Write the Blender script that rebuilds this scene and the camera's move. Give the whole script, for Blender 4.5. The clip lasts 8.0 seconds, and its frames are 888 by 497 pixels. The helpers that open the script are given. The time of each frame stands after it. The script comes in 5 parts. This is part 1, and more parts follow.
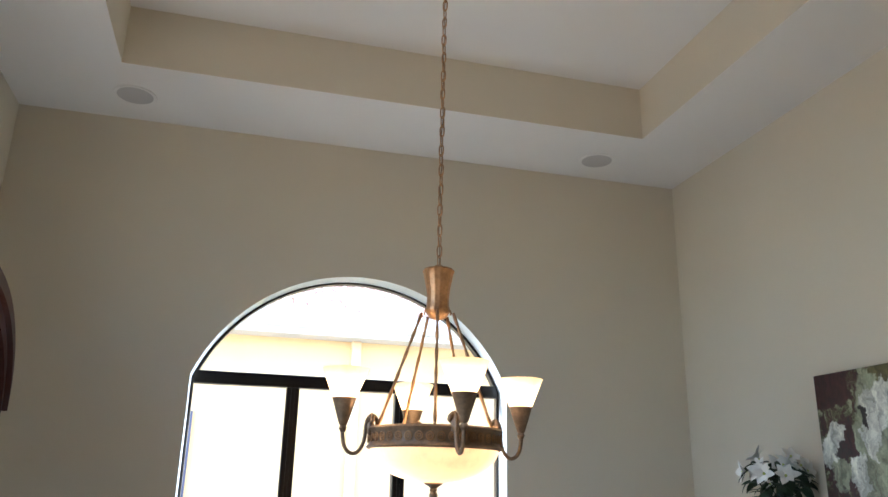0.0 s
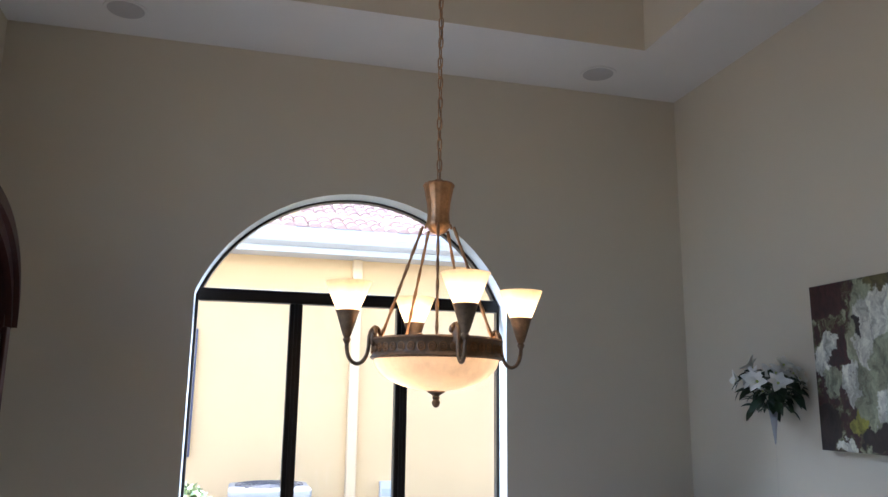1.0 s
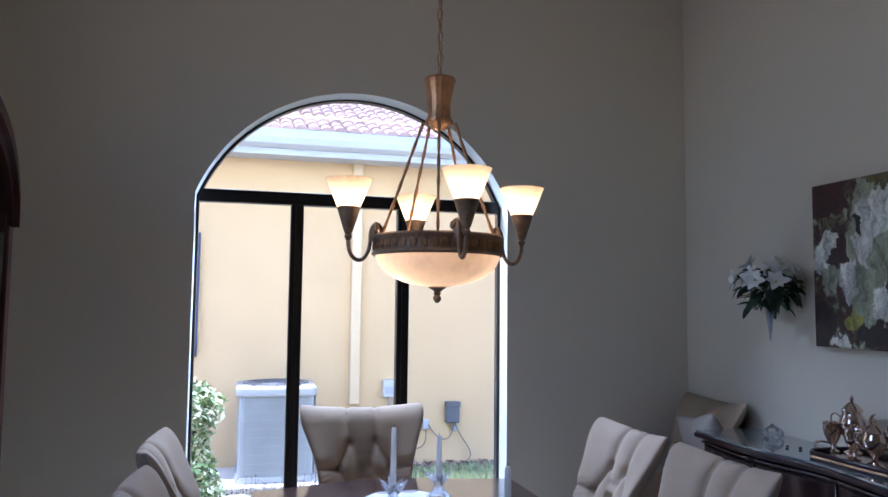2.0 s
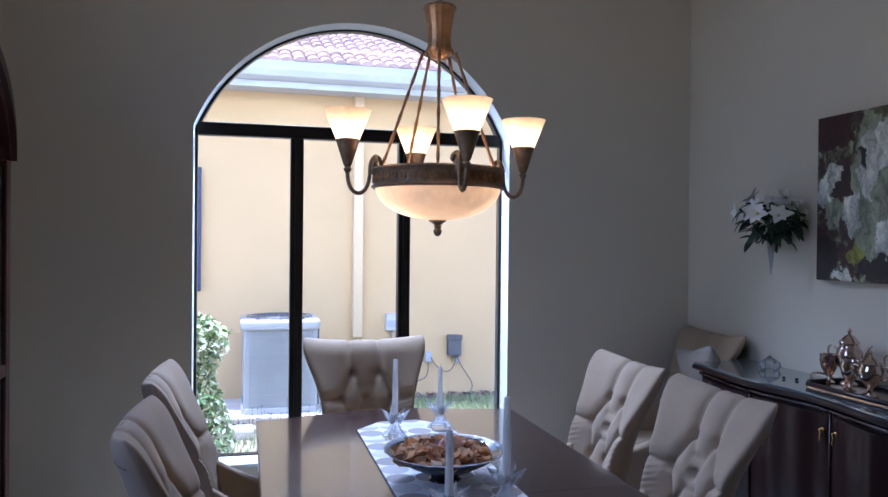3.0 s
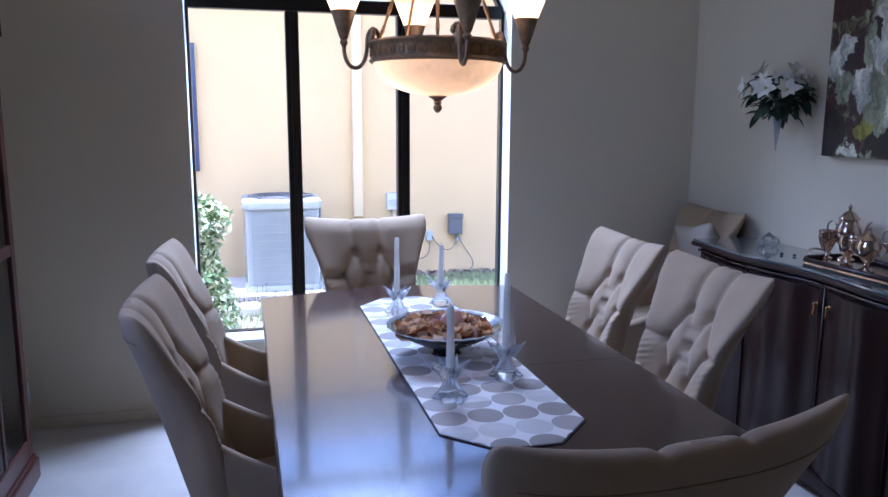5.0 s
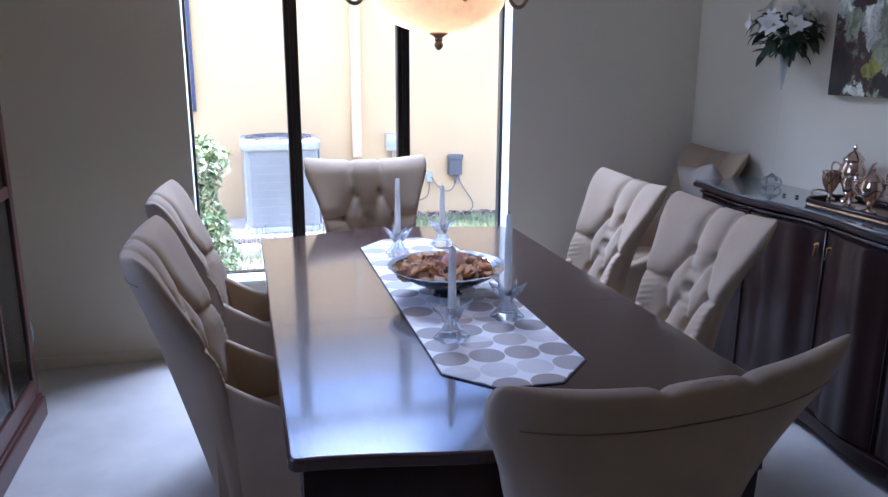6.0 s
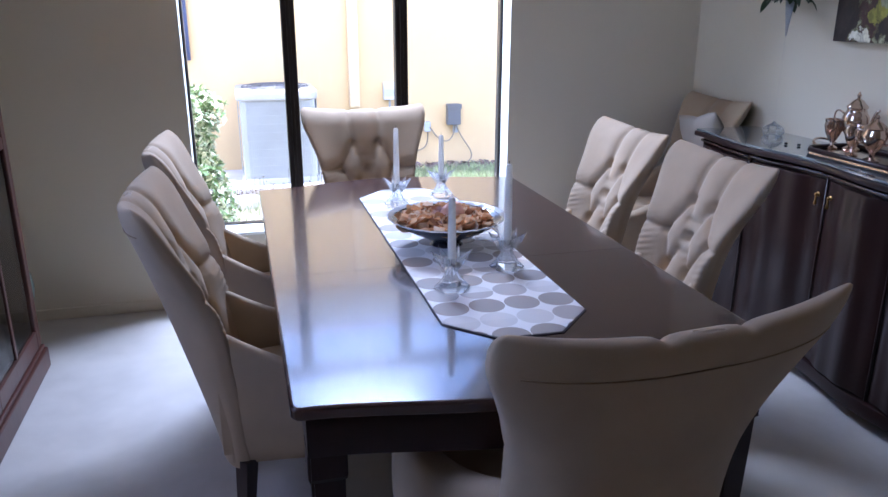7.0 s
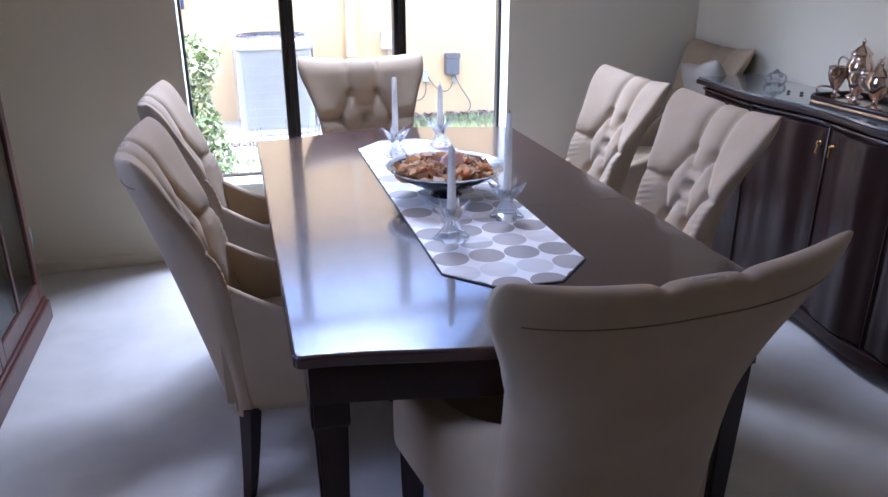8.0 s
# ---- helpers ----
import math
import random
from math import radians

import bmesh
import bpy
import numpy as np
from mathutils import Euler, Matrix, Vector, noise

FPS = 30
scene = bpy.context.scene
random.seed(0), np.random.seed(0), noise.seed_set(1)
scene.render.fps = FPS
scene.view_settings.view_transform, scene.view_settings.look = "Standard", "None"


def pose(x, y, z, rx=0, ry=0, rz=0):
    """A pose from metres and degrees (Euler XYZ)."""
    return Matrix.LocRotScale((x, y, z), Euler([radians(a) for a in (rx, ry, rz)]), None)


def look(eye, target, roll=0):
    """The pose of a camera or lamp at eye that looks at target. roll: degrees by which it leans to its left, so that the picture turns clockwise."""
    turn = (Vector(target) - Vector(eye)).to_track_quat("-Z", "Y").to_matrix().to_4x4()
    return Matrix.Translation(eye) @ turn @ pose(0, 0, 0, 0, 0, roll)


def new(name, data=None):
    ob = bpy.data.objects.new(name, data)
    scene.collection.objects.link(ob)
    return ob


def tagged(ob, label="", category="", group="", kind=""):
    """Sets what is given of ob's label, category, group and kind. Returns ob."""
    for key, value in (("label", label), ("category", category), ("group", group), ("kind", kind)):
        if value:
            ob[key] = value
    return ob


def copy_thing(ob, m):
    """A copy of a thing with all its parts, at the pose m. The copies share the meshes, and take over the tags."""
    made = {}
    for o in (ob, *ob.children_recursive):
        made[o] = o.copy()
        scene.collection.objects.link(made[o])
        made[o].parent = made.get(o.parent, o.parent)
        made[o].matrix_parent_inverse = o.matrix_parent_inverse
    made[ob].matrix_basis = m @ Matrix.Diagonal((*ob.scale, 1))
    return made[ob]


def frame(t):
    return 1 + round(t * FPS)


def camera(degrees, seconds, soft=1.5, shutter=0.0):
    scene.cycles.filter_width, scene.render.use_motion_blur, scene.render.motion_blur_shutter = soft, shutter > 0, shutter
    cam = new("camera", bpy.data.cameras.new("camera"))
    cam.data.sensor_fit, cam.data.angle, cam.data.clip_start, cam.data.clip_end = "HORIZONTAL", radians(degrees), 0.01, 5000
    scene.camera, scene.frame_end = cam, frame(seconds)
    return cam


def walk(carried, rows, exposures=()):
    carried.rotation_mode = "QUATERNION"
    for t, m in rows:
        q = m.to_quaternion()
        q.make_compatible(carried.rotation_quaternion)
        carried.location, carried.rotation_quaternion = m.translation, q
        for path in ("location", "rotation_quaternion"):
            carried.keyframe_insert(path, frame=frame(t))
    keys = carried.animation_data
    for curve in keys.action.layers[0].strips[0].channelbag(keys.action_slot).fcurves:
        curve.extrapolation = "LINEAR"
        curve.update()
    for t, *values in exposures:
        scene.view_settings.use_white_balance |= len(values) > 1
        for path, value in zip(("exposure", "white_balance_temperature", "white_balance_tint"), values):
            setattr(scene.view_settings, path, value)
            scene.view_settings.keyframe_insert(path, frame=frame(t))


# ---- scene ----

# ---------------- camera and its walk ----------------
cam = camera(60.7, 8.0, soft=1.5)
ROWS = [
    (0.0, 0.001, -0.006, 1.507, 107.52, -1.20, -15.09),
    (0.5, 0.000, -0.011, 1.502, 104.48, -0.96, -15.06),
    (1.0, -0.002, -0.010, 1.488, 101.46, -0.68, -14.98),
    (1.5, -0.003, -0.004, 1.470, 97.70, -0.62, -15.00),
    (2.0, 0.002, 0.001, 1.461, 94.40, -0.62, -14.87),
    (3.5, 0.015, 0.012, 1.453, 87.28, -0.50, -14.60),
    (4.0, 0.018, 0.014, 1.451, 84.90, -0.40, -14.55),
    (4.5, 0.017, 0.017, 1.451, 82.69, -0.30, -14.59),
    (6.0, 0.012, 0.034, 1.447, 76.00, -0.24, -14.70),
    (6.5, 0.011, 0.039, 1.446, 74.13, -0.16, -14.78),
    (7.0, 0.011, 0.042, 1.444, 72.28, -0.09, -14.86),
    (7.5, 0.010, 0.043, 1.440, 70.41, 0.02, -14.95),
    (8.0, 0.009, 0.043, 1.438, 68.68, 0.12, -15.02),
]
STOPS = [(0.0, 3.8, 5850, 12), (0.5, 3.45, 5750, 12), (1.0, 3.1, 5600, 18), (1.5, 2.85, 5250, 20), (2.0, 2.75, 5150, 21), (3.5, 2.7, 5100, 24), (4.5, 2.84, 5050, 26), (6.0, 3.25, 5250, 25), (7.0, 3.48, 5450, 25), (8.0, 3.68, 5600, 25)]
walk(cam, [(t, pose(*at)) for t, *at in ROWS], STOPS)

# ---------------- daylight ----------------
SUN_EL, SUN_AZ = 78, 280          # degrees; azimuth clockwise from +y
world = bpy.data.worlds.new("world")
scene.world = world
world.use_nodes = True
wn = world.node_tree
sky = wn.nodes.new("ShaderNodeTexSky")
sky.sky_type = "NISHITA"
sky.sun_disc = False
sky.sun_elevation = radians(SUN_EL)
sky.sun_rotation = radians(SUN_AZ)
wn.links.new(sky.outputs[0], wn.nodes["Background"].inputs[0])
wn.nodes["Background"].inputs[1].default_value = 0.10
sun = new("sun", bpy.data.lights.new("sun", "SUN"))
sun.data.energy, sun.data.angle, sun.data.color = 1.4, radians(0.5), (1.0, 0.95, 0.86)
az, el = radians(SUN_AZ), radians(SUN_EL)
sun.matrix_world = look((0, 0, 0), (-math.sin(az) * math.cos(el), -math.cos(az) * math.cos(el), -math.sin(el)))

# unseen area lamp added over the arched window for the side yard's open sky
sky_fill = new("sky_fill_lamp", bpy.data.lights.new("sky_fill_lamp", "AREA"))
sky_fill.data.shape, sky_fill.data.size, sky_fill.data.size_y = "RECTANGLE", 1.7, 0.8
sky_fill.data.energy, sky_fill.data.color = 53.0, (0.73, 0.86, 1.0)
sky_fill.matrix_world = look((0.56, 4.55, 3.22), (0.56, 2.6, 0.9))

# ---------------- materials ----------------
def principled(name):
    m = bpy.data.materials.new(name)
    m.use_nodes = True
    return m, m.node_tree, m.node_tree.nodes["Principled BSDF"]


def coords(nt, space="Object"):
    if space == "World":
        return nt.nodes.new("ShaderNodeNewGeometry").outputs["Position"]
    return nt.nodes.new("ShaderNodeTexCoord").outputs["Object"]


def noise_tex(nt, vec, scale, detail=4, rough=0.6, stretch=None):
    if stretch:
        mp = nt.nodes.new("ShaderNodeMapping")
        mp.inputs["Scale"].default_value = stretch
        nt.links.new(vec, mp.inputs["Vector"])
        vec = mp.outputs[0]
    n = nt.nodes.new("ShaderNodeTexNoise")
    n.inputs["Scale"].default_value, n.inputs["Detail"].default_value, n.inputs["Roughness"].default_value = scale, detail, rough
    nt.links.new(vec, n.inputs["Vector"])
    return n.outputs["Fac"]


def ramp(nt, fac, stops):
    r = nt.nodes.new("ShaderNodeValToRGB")
    r.color_ramp.elements[0].position, r.color_ramp.elements[0].color = stops[0][0], (*stops[0][1], 1)
    r.color_ramp.elements[1].position, r.color_ramp.elements[1].color = stops[-1][0], (*stops[-1][1], 1)
    for p, c in stops[1:-1]:
        e = r.color_ramp.elements.new(p)
        e.color = (*c, 1)
    nt.links.new(fac, r.inputs[0])
    return r.outputs[0]


def mixed(nt, fac, a, b, mode="MIX"):
    m = nt.nodes.new("ShaderNodeMix")
    m.data_type, m.blend_type = "RGBA", mode
    for sock, v in ((m.inputs[0], fac), (m.inputs[6], a), (m.inputs[7], b)):
        if isinstance(v, (int, float)):
            sock.default_value = v
        elif isinstance(v, tuple):
            sock.default_value = (*v, 1)
        else:
            nt.links.new(v, sock)
    return m.outputs[2]


def math_node(nt, op, a, b=0.0):
    m = nt.nodes.new("ShaderNodeMath")
    m.operation = op
    for sock, v in ((m.inputs[0], a), (m.inputs[1], b)):
        if isinstance(v, (int, float)):
            sock.default_value = v
        else:
            nt.links.new(v, sock)
    return m.outputs[0]


def bump(nt, bs, fac, strength, distance):
    b = nt.nodes.new("ShaderNodeBump")
    b.inputs["Strength"].default_value, b.inputs["Distance"].default_value = strength, distance
    nt.links.new(fac, b.inputs["Height"])
    nt.links.new(b.outputs[0], bs.inputs["Normal"])


def surface(name, color, rough=0.6, metal=0.0, vary=0.12, big=1.5, fine=60.0, relief=0.1, depth=0.002, stretch=None, coat=0.0, space="Object", sheen=0.0, uneven=0.06):
    """A plain surface with slow stains, fine grain, uneven gloss and fine relief."""
    m, nt, bs = principled(name)
    v = coords(nt, space)
    slow, grain = noise_tex(nt, v, big, 3), noise_tex(nt, v, fine, 5, 0.65, stretch)
    lo, hi = tuple(c * (1 - vary) for c in color), tuple(min(1, c * (1 + vary)) for c in color)
    c1 = ramp(nt, slow, [(0.3, lo), (0.7, hi)])
    c2 = ramp(nt, grain, [(0.3, (1 - vary,) * 3), (0.7, (1.0,) * 3)])
    nt.links.new(mixed(nt, 1.0, c1, c2, "MULTIPLY"), bs.inputs["Base Color"])
    r = ramp(nt, grain, [(0.3, (max(0, rough - uneven),) * 3), (0.7, (min(1, rough + uneven),) * 3)])
    nt.links.new(r, bs.inputs["Roughness"])
    bs.inputs["Metallic"].default_value = metal
    bs.inputs["Coat Weight"].default_value = coat
    bs.inputs["Coat Roughness"].default_value = 0.08
    bs.inputs["Sheen Weight"].default_value = sheen
    if relief:
        bump(nt, bs, grain, relief, depth)
    return m


def pane_glass(name, tint=(1, 1, 1), ior=1.25):
    m = bpy.data.materials.new(name)
    m.use_nodes = True
    nt = m.node_tree
    nt.nodes.clear()
    out, mixn = nt.nodes.new("ShaderNodeOutputMaterial"), nt.nodes.new("ShaderNodeMixShader")
    tr, gl, fr = nt.nodes.new("ShaderNodeBsdfTransparent"), nt.nodes.new("ShaderNodeBsdfGlossy"), nt.nodes.new("ShaderNodeFresnel")
    tr.inputs[0].default_value = (*tint, 1)
    gl.inputs["Roughness"].default_value = 0.02
    fr.inputs[0].default_value = ior
    nt.links.new(fr.outputs[0], mixn.inputs[0])
    nt.links.new(tr.outputs[0], mixn.inputs[1])
    nt.links.new(gl.outputs[0], mixn.inputs[2])
    nt.links.new(mixn.outputs[0], out.inputs[0])
    return m


M_WALL = surface("wall_paint", (0.65, 0.585, 0.455), 0.75, vary=0.03, big=0.8, fine=220, relief=0.25, depth=0.001, space="World")
M_CEIL = surface("ceiling_paint", (0.76, 0.73, 0.68), 0.8, vary=0.03, big=0.7, fine=200, relief=0.25, depth=0.001, space="World")
M_CARPET = surface("cream_carpet", (0.53, 0.50, 0.465), 0.95, vary=0.12, big=3.5, fine=350, relief=0.6, depth=0.006, space="World", sheen=0.3)
M_BASE = surface("trim_paint", (0.64, 0.575, 0.45), 0.5, vary=0.04, relief=0.05)
M_REVEAL = surface("reveal_paint", (0.84, 0.86, 0.80), 0.6, vary=0.03, fine=200, relief=0.1, depth=0.001)
M_FRAME = surface("bronze_aluminium", (0.018, 0.014, 0.012), 0.35, metal=0.4, vary=0.2, relief=0.02)
M_PANE = pane_glass("window_glass")
M_FABRIC = surface("beige_fabric", (0.41, 0.302, 0.195), 0.85, vary=0.08, big=5, fine=500, relief=0.25, depth=0.0012, sheen=0.12)
M_PIPING = surface("brown_piping", (0.23, 0.15, 0.08), 0.8, vary=0.1, relief=0.1)
M_DARKWOOD = surface("espresso_wood", (0.024, 0.010, 0.009), 0.33, vary=0.2, big=1.5, fine=9, relief=0.0, stretch=(5, 5, 0.6), coat=0.06, uneven=0.03)
M_DARKWOOD.node_tree.nodes["Principled BSDF"].inputs["Specular IOR Level"].default_value = 0.28
M_TABLE = surface("polished_mahogany", (0.040, 0.015, 0.013), 0.21, vary=0.15, big=2, fine=18, relief=0.02, depth=0.0004, stretch=(14, 1, 1), coat=0.75)
M_CHERRY = surface("cherry_wood", (0.085, 0.024, 0.015), 0.36, vary=0.35, big=3, fine=22, relief=0.05, depth=0.0006, stretch=(10, 10, 0.8), coat=0.3)
M_STUCCO = surface("yellow_stucco", (0.67, 0.485, 0.262), 0.9, vary=0.05, big=0.6, fine=90, relief=0.5, depth=0.006, space="World")
M_WHITE = surface("white_gutter_paint", (0.44, 0.47, 0.49), 0.5, vary=0.04, relief=0.03)
M_ROOF = surface("terracotta_tile", (0.47, 0.335, 0.29), 0.8, vary=0.2, big=4, fine=60, relief=0.3, depth=0.003, space="World")

# ---------------- building helpers ----------------
def part(name, bm, material, parent=None, label="", smooth=None):
    me = bpy.data.meshes.new(name)
    bmesh.ops.recalc_face_normals(bm, faces=bm.faces)
    bm.to_mesh(me)
    bm.free()
    for m in (material if isinstance(material, (list, tuple)) else [material]):
        me.materials.append(m)
    if smooth is not None:
        me.shade_smooth()
        if smooth < 180:
            me.set_sharp_from_angle(angle=radians(smooth))
    ob = new(name, me)
    if parent:
        ob.parent = parent
    return tagged(ob, label)


def thing(name, label, category, group="", at=None):
    ob = new(name)
    ob.empty_display_size = 0.1
    if at is not None:
        ob.matrix_basis = at
    return tagged(ob, label, category, group)


def box(bm, x0, x1, y0, y1, z0, z1, bev=0.0, seg=2, m=None):
    vs = [bm.verts.new((x, y, z)) for x in (x0, x1) for y in (y0, y1) for z in (z0, z1)]
    fs = [bm.faces.new([vs[i] for i in q]) for q in ((0, 1, 3, 2), (4, 6, 7, 5), (0, 4, 5, 1), (2, 3, 7, 6), (0, 2, 6, 4), (1, 5, 7, 3))]
    bmesh.ops.recalc_face_normals(bm, faces=fs)
    out = list(vs)
    if bev:
        es = list({e for f in fs for e in f.edges})
        res = bmesh.ops.bevel(bm, geom=es, offset=bev, segments=seg, profile=0.5, affect="EDGES")
        out = list({v for f in res["faces"] for v in f.verts} | {v for v in vs if v.is_valid})
    if m is not None:
        bmesh.ops.transform(bm, matrix=m, verts=out)
    return bm


def prism(bm, pts, z0, z1, bev=0.0, seg=2, m=None):
    """An upright prism over a plan outline."""
    lo, hi = [bm.verts.new((x, y, z0)) for x, y in pts], [bm.verts.new((x, y, z1)) for x, y in pts]
    n = len(pts)
    fs = [bm.faces.new(lo[::-1]), bm.faces.new(hi)]
    fs += [bm.faces.new((lo[i], lo[(i + 1) % n], hi[(i + 1) % n], hi[i])) for i in range(n)]
    bmesh.ops.recalc_face_normals(bm, faces=fs)
    out = lo + hi
    if bev:
        es = list({e for f in fs[:2] for e in f.edges})
        res = bmesh.ops.bevel(bm, geom=es, offset=bev, segments=seg, profile=0.5, affect="EDGES")
        out = list({v for f in res["faces"] for v in f.verts} | {v for v in out if v.is_valid})
    if m is not None:
        bmesh.ops.transform(bm, matrix=m, verts=out)
    return bm


def lathe(bm, profile, n=32, m=None, flute=0.0, lobes=0):
    """Turned round z: profile of (radius, height); radius 0 closes the end."""
    rings = []
    for r, z in profile:
        if r < 1e-6:
            rings.append([bm.verts.new((0, 0, z))])
        else:
            ring = []
            for i in range(n):
                a = 2 * math.pi * i / n
                k = r * (1 + flute * math.cos(lobes * a)) if lobes else r
                ring.append(bm.verts.new((k * math.cos(a), k * math.sin(a), z)))
            rings.append(ring)
    for a, b in zip(rings, rings[1:]):
        for i in range(n):
            j = (i + 1) % n
            if len(a) == 1 and len(b) == 1:
                continue
            if len(a) == 1:
                bm.faces.new((a[0], b[i], b[j]))
            elif len(b) == 1:
                bm.faces.new((a[i], a[j], b[0]))
            else:
                bm.faces.new((a[i], a[j], b[j], b[i]))
    if m is not None:
        bmesh.ops.transform(bm, matrix=m, verts=[v for r in rings for v in r])
    return bm


def tube(bm, path, radius, n=8, closed=False):
    """A round bar along a path of points; radius is a number or one per point."""
    pts = [Vector(p) for p in path]
    k = len(pts)
    rad = radius if isinstance(radius, (list, tuple)) else [radius] * k
    rings, side = [], None
    for i, p in enumerate(pts):
        a, b = (pts[i - 1], pts[(i + 1) % k]) if closed else (pts[max(i - 1, 0)], pts[min(i + 1, k - 1)])
        t = (b - a).normalized()
        if side is None:
            side = t.cross(Vector((0, 0, 1)) if abs(t.z) < 0.9 else Vector((1, 0, 0))).normalized()
        side = (side - t * side.dot(t)).normalized()
        up = t.cross(side)
        rings.append([bm.verts.new(p + rad[i] * (math.cos(2 * math.pi * j / n) * side + math.sin(2 * math.pi * j / n) * up)) for j in range(n)])
    pairs = list(zip(rings, rings[1:])) + ([(rings[-1], rings[0])] if closed else [])
    for a, b in pairs:
        for j in range(n):
            bm.faces.new((a[j], a[(j + 1) % n], b[(j + 1) % n], b[j]))
    if not closed:
        bm.faces.new(rings[0][::-1])
        bm.faces.new(rings[-1])
    return bm


def bezier(p0, p1, p2, p3, n=12):
    p0, p1, p2, p3 = (Vector(p) for p in (p0, p1, p2, p3))
    return [(1 - t) ** 3 * p0 + 3 * (1 - t) ** 2 * t * p1 + 3 * (1 - t) * t * t * p2 + t ** 3 * p3 for t in (i / n for i in range(n + 1))]


def B():
    return bmesh.new()


def lerp_table(table, z):
    """A smooth curve through (height, value) knots."""
    n = len(table)
    def slope(i):
        (z0, a), (z1, b) = table[max(0, i - 1)], table[min(n - 1, i + 1)]
        return (b - a) / (z1 - z0)
    for i in range(n - 1):
        (z0, a), (z1, b) = table[i], table[i + 1]
        if z <= z1:
            d = z1 - z0
            k = max(0.0, (z - z0) / d)
            h = k * k * (3 - 2 * k)
            return a * (1 - h) + b * h + d * k * (1 - k) * (slope(i) * (1 - k) - slope(i + 1) * k)
    return table[-1][1]

# ---------------- the room ----------------
X0, X1, Y0, Y1, CEIL, TRAY = -1.19, 2.43, -2.6, 3.80, 3.275, 3.565
WX0, WX1, SILL, SPRING, CROWN, THICK = -0.232, 1.356, 0.372, 2.0, 2.545, 0.174
ARC_R = ((WX1 - WX0) ** 2 / 4 + (CROWN - SPRING) ** 2) / (2 * (CROWN - SPRING))


def arch_z(x, inset=0.0):
    xc, zc, r = (WX0 + WX1) / 2, CROWN - ARC_R, ARC_R - inset
    return zc + math.sqrt(max(0.0, r * r - (x - xc) ** 2))


def build_room():
    bm = B()
    box(bm, X0 - 0.2, X1 + 0.2, Y0 - 0.2, Y1, -0.14, 0.0)
    tagged(part("floor", bm, M_CARPET), "cream cut-pile carpet floor of the dining room", "floor", kind="structure")
    # the window wall, with its arched opening
    bm = B()
    xs = [WX0 + (WX1 - WX0) * (1 - math.cos(math.pi * i / 40)) / 2 for i in range(41)]
    def sheet(y):
        def q(a, b, c, d):
            bm.faces.new([bm.verts.new((px, y, pz)) for px, pz in (a, b, c, d)])
        q((X0 - 0.2, -0.14), (WX0, -0.14), (WX0, 3.7), (X0 - 0.2, 3.7))
        q((WX1, -0.14), (X1 + 0.2, -0.14), (X1 + 0.2, 3.7), (WX1, 3.7))
        q((WX0, -0.14), (WX1, -0.14), (WX1, SILL), (WX0, SILL))
        for a, b in zip(xs, xs[1:]):
            q((a, arch_z(a)), (b, arch_z(b)), (b, 3.7), (a, 3.7))
    sheet(Y1)
    sheet(Y1 + THICK)
    edge = [(X0 - 0.2, -0.14), (X1 + 0.2, -0.14), (X1 + 0.2, 3.7), (X0 - 0.2, 3.7)]
    hole = [(WX0, SILL), (WX1, SILL)] + [(x, arch_z(x)) for x in reversed(xs)]
    nf = len(bm.faces)
    for loop in (edge, hole):
        for (a, b), (c, d) in zip(loop, loop[1:] + loop[:1]):
            f = bm.faces.new([bm.verts.new(p) for p in ((a, Y1, b), (c, Y1, d), (c, Y1 + THICK, d), (a, Y1 + THICK, b))])
            if loop is hole:
                f.material_index = 1
    bmesh.ops.remove_doubles(bm, verts=bm.verts, dist=1e-5)
    tagged(part("wall_north", bm, [M_WALL, M_REVEAL]), "beige painted wall pierced by a tall arched window", "wall", kind="structure")
    for name, a in (("wall_east", (X1, X1 + 0.2, Y0 - 0.2, Y1, 0, 3.7)),):
        bm = B()
        box(bm, *a)
        tagged(part(name, bm, M_WALL), "plain beige painted room wall", "wall", kind="structure")
    # the unseen end of the room: closed behind, wide side opening added for light
    bm = B()
    box(bm, X0, X1, Y0 - 0.2, Y0, 0, 3.7)
    tagged(part("wall_south", bm, M_WALL), "plain beige painted room wall", "wall", kind="structure")
    bm = B()
    for a in ((Y0 - 0.2, 0.72, 0, 3.7), (1.97, Y1, 0, 3.7), (0.72, 1.97, 3.2, 3.7), (0.72, 1.97, 0, 1.3)):
        box(bm, X0 - 0.2, X0, a[0], a[1], a[2], a[3])
    tagged(part("wall_west", bm, M_WALL), "plain beige painted wall with a wide unseen opening added for light", "wall", kind="structure")
    tx0, tx1, ty0, ty1 = -0.645, 1.915, -1.9, 3.23
    bm = B()
    for a in ((X0, X1, ty1, Y1, CEIL, 3.72), (X0, X1, Y0, ty0, CEIL, 3.72), (X0, tx0, ty0, ty1, CEIL, 3.72), (tx1, X1, ty0, ty1, CEIL, 3.72), (tx0, tx1, ty0, ty1, TRAY, 3.72)):
        box(bm, *a)
    bmesh.ops.recalc_face_normals(bm, faces=bm.faces)
    for f in bm.faces:
        if abs(f.normal.z) < 0.5:
            f.material_index = 1
    tagged(part("ceiling", bm, [M_CEIL, M_WALL]), "off-white tray ceiling with a recessed middle", "ceiling", kind="structure")
    # roof slab out of view, added to block sun and shade the yard
    bm = B()
    box(bm, X0 - 0.6, X1 + 0.6, Y0 - 0.6, Y1 + THICK + 0.1, 3.74, 3.86)
    tagged(part("unseen_roof_slab", bm, M_WHITE), "unseen flat roof slab with a short eave, added to block the sun", "roof", kind="structure")
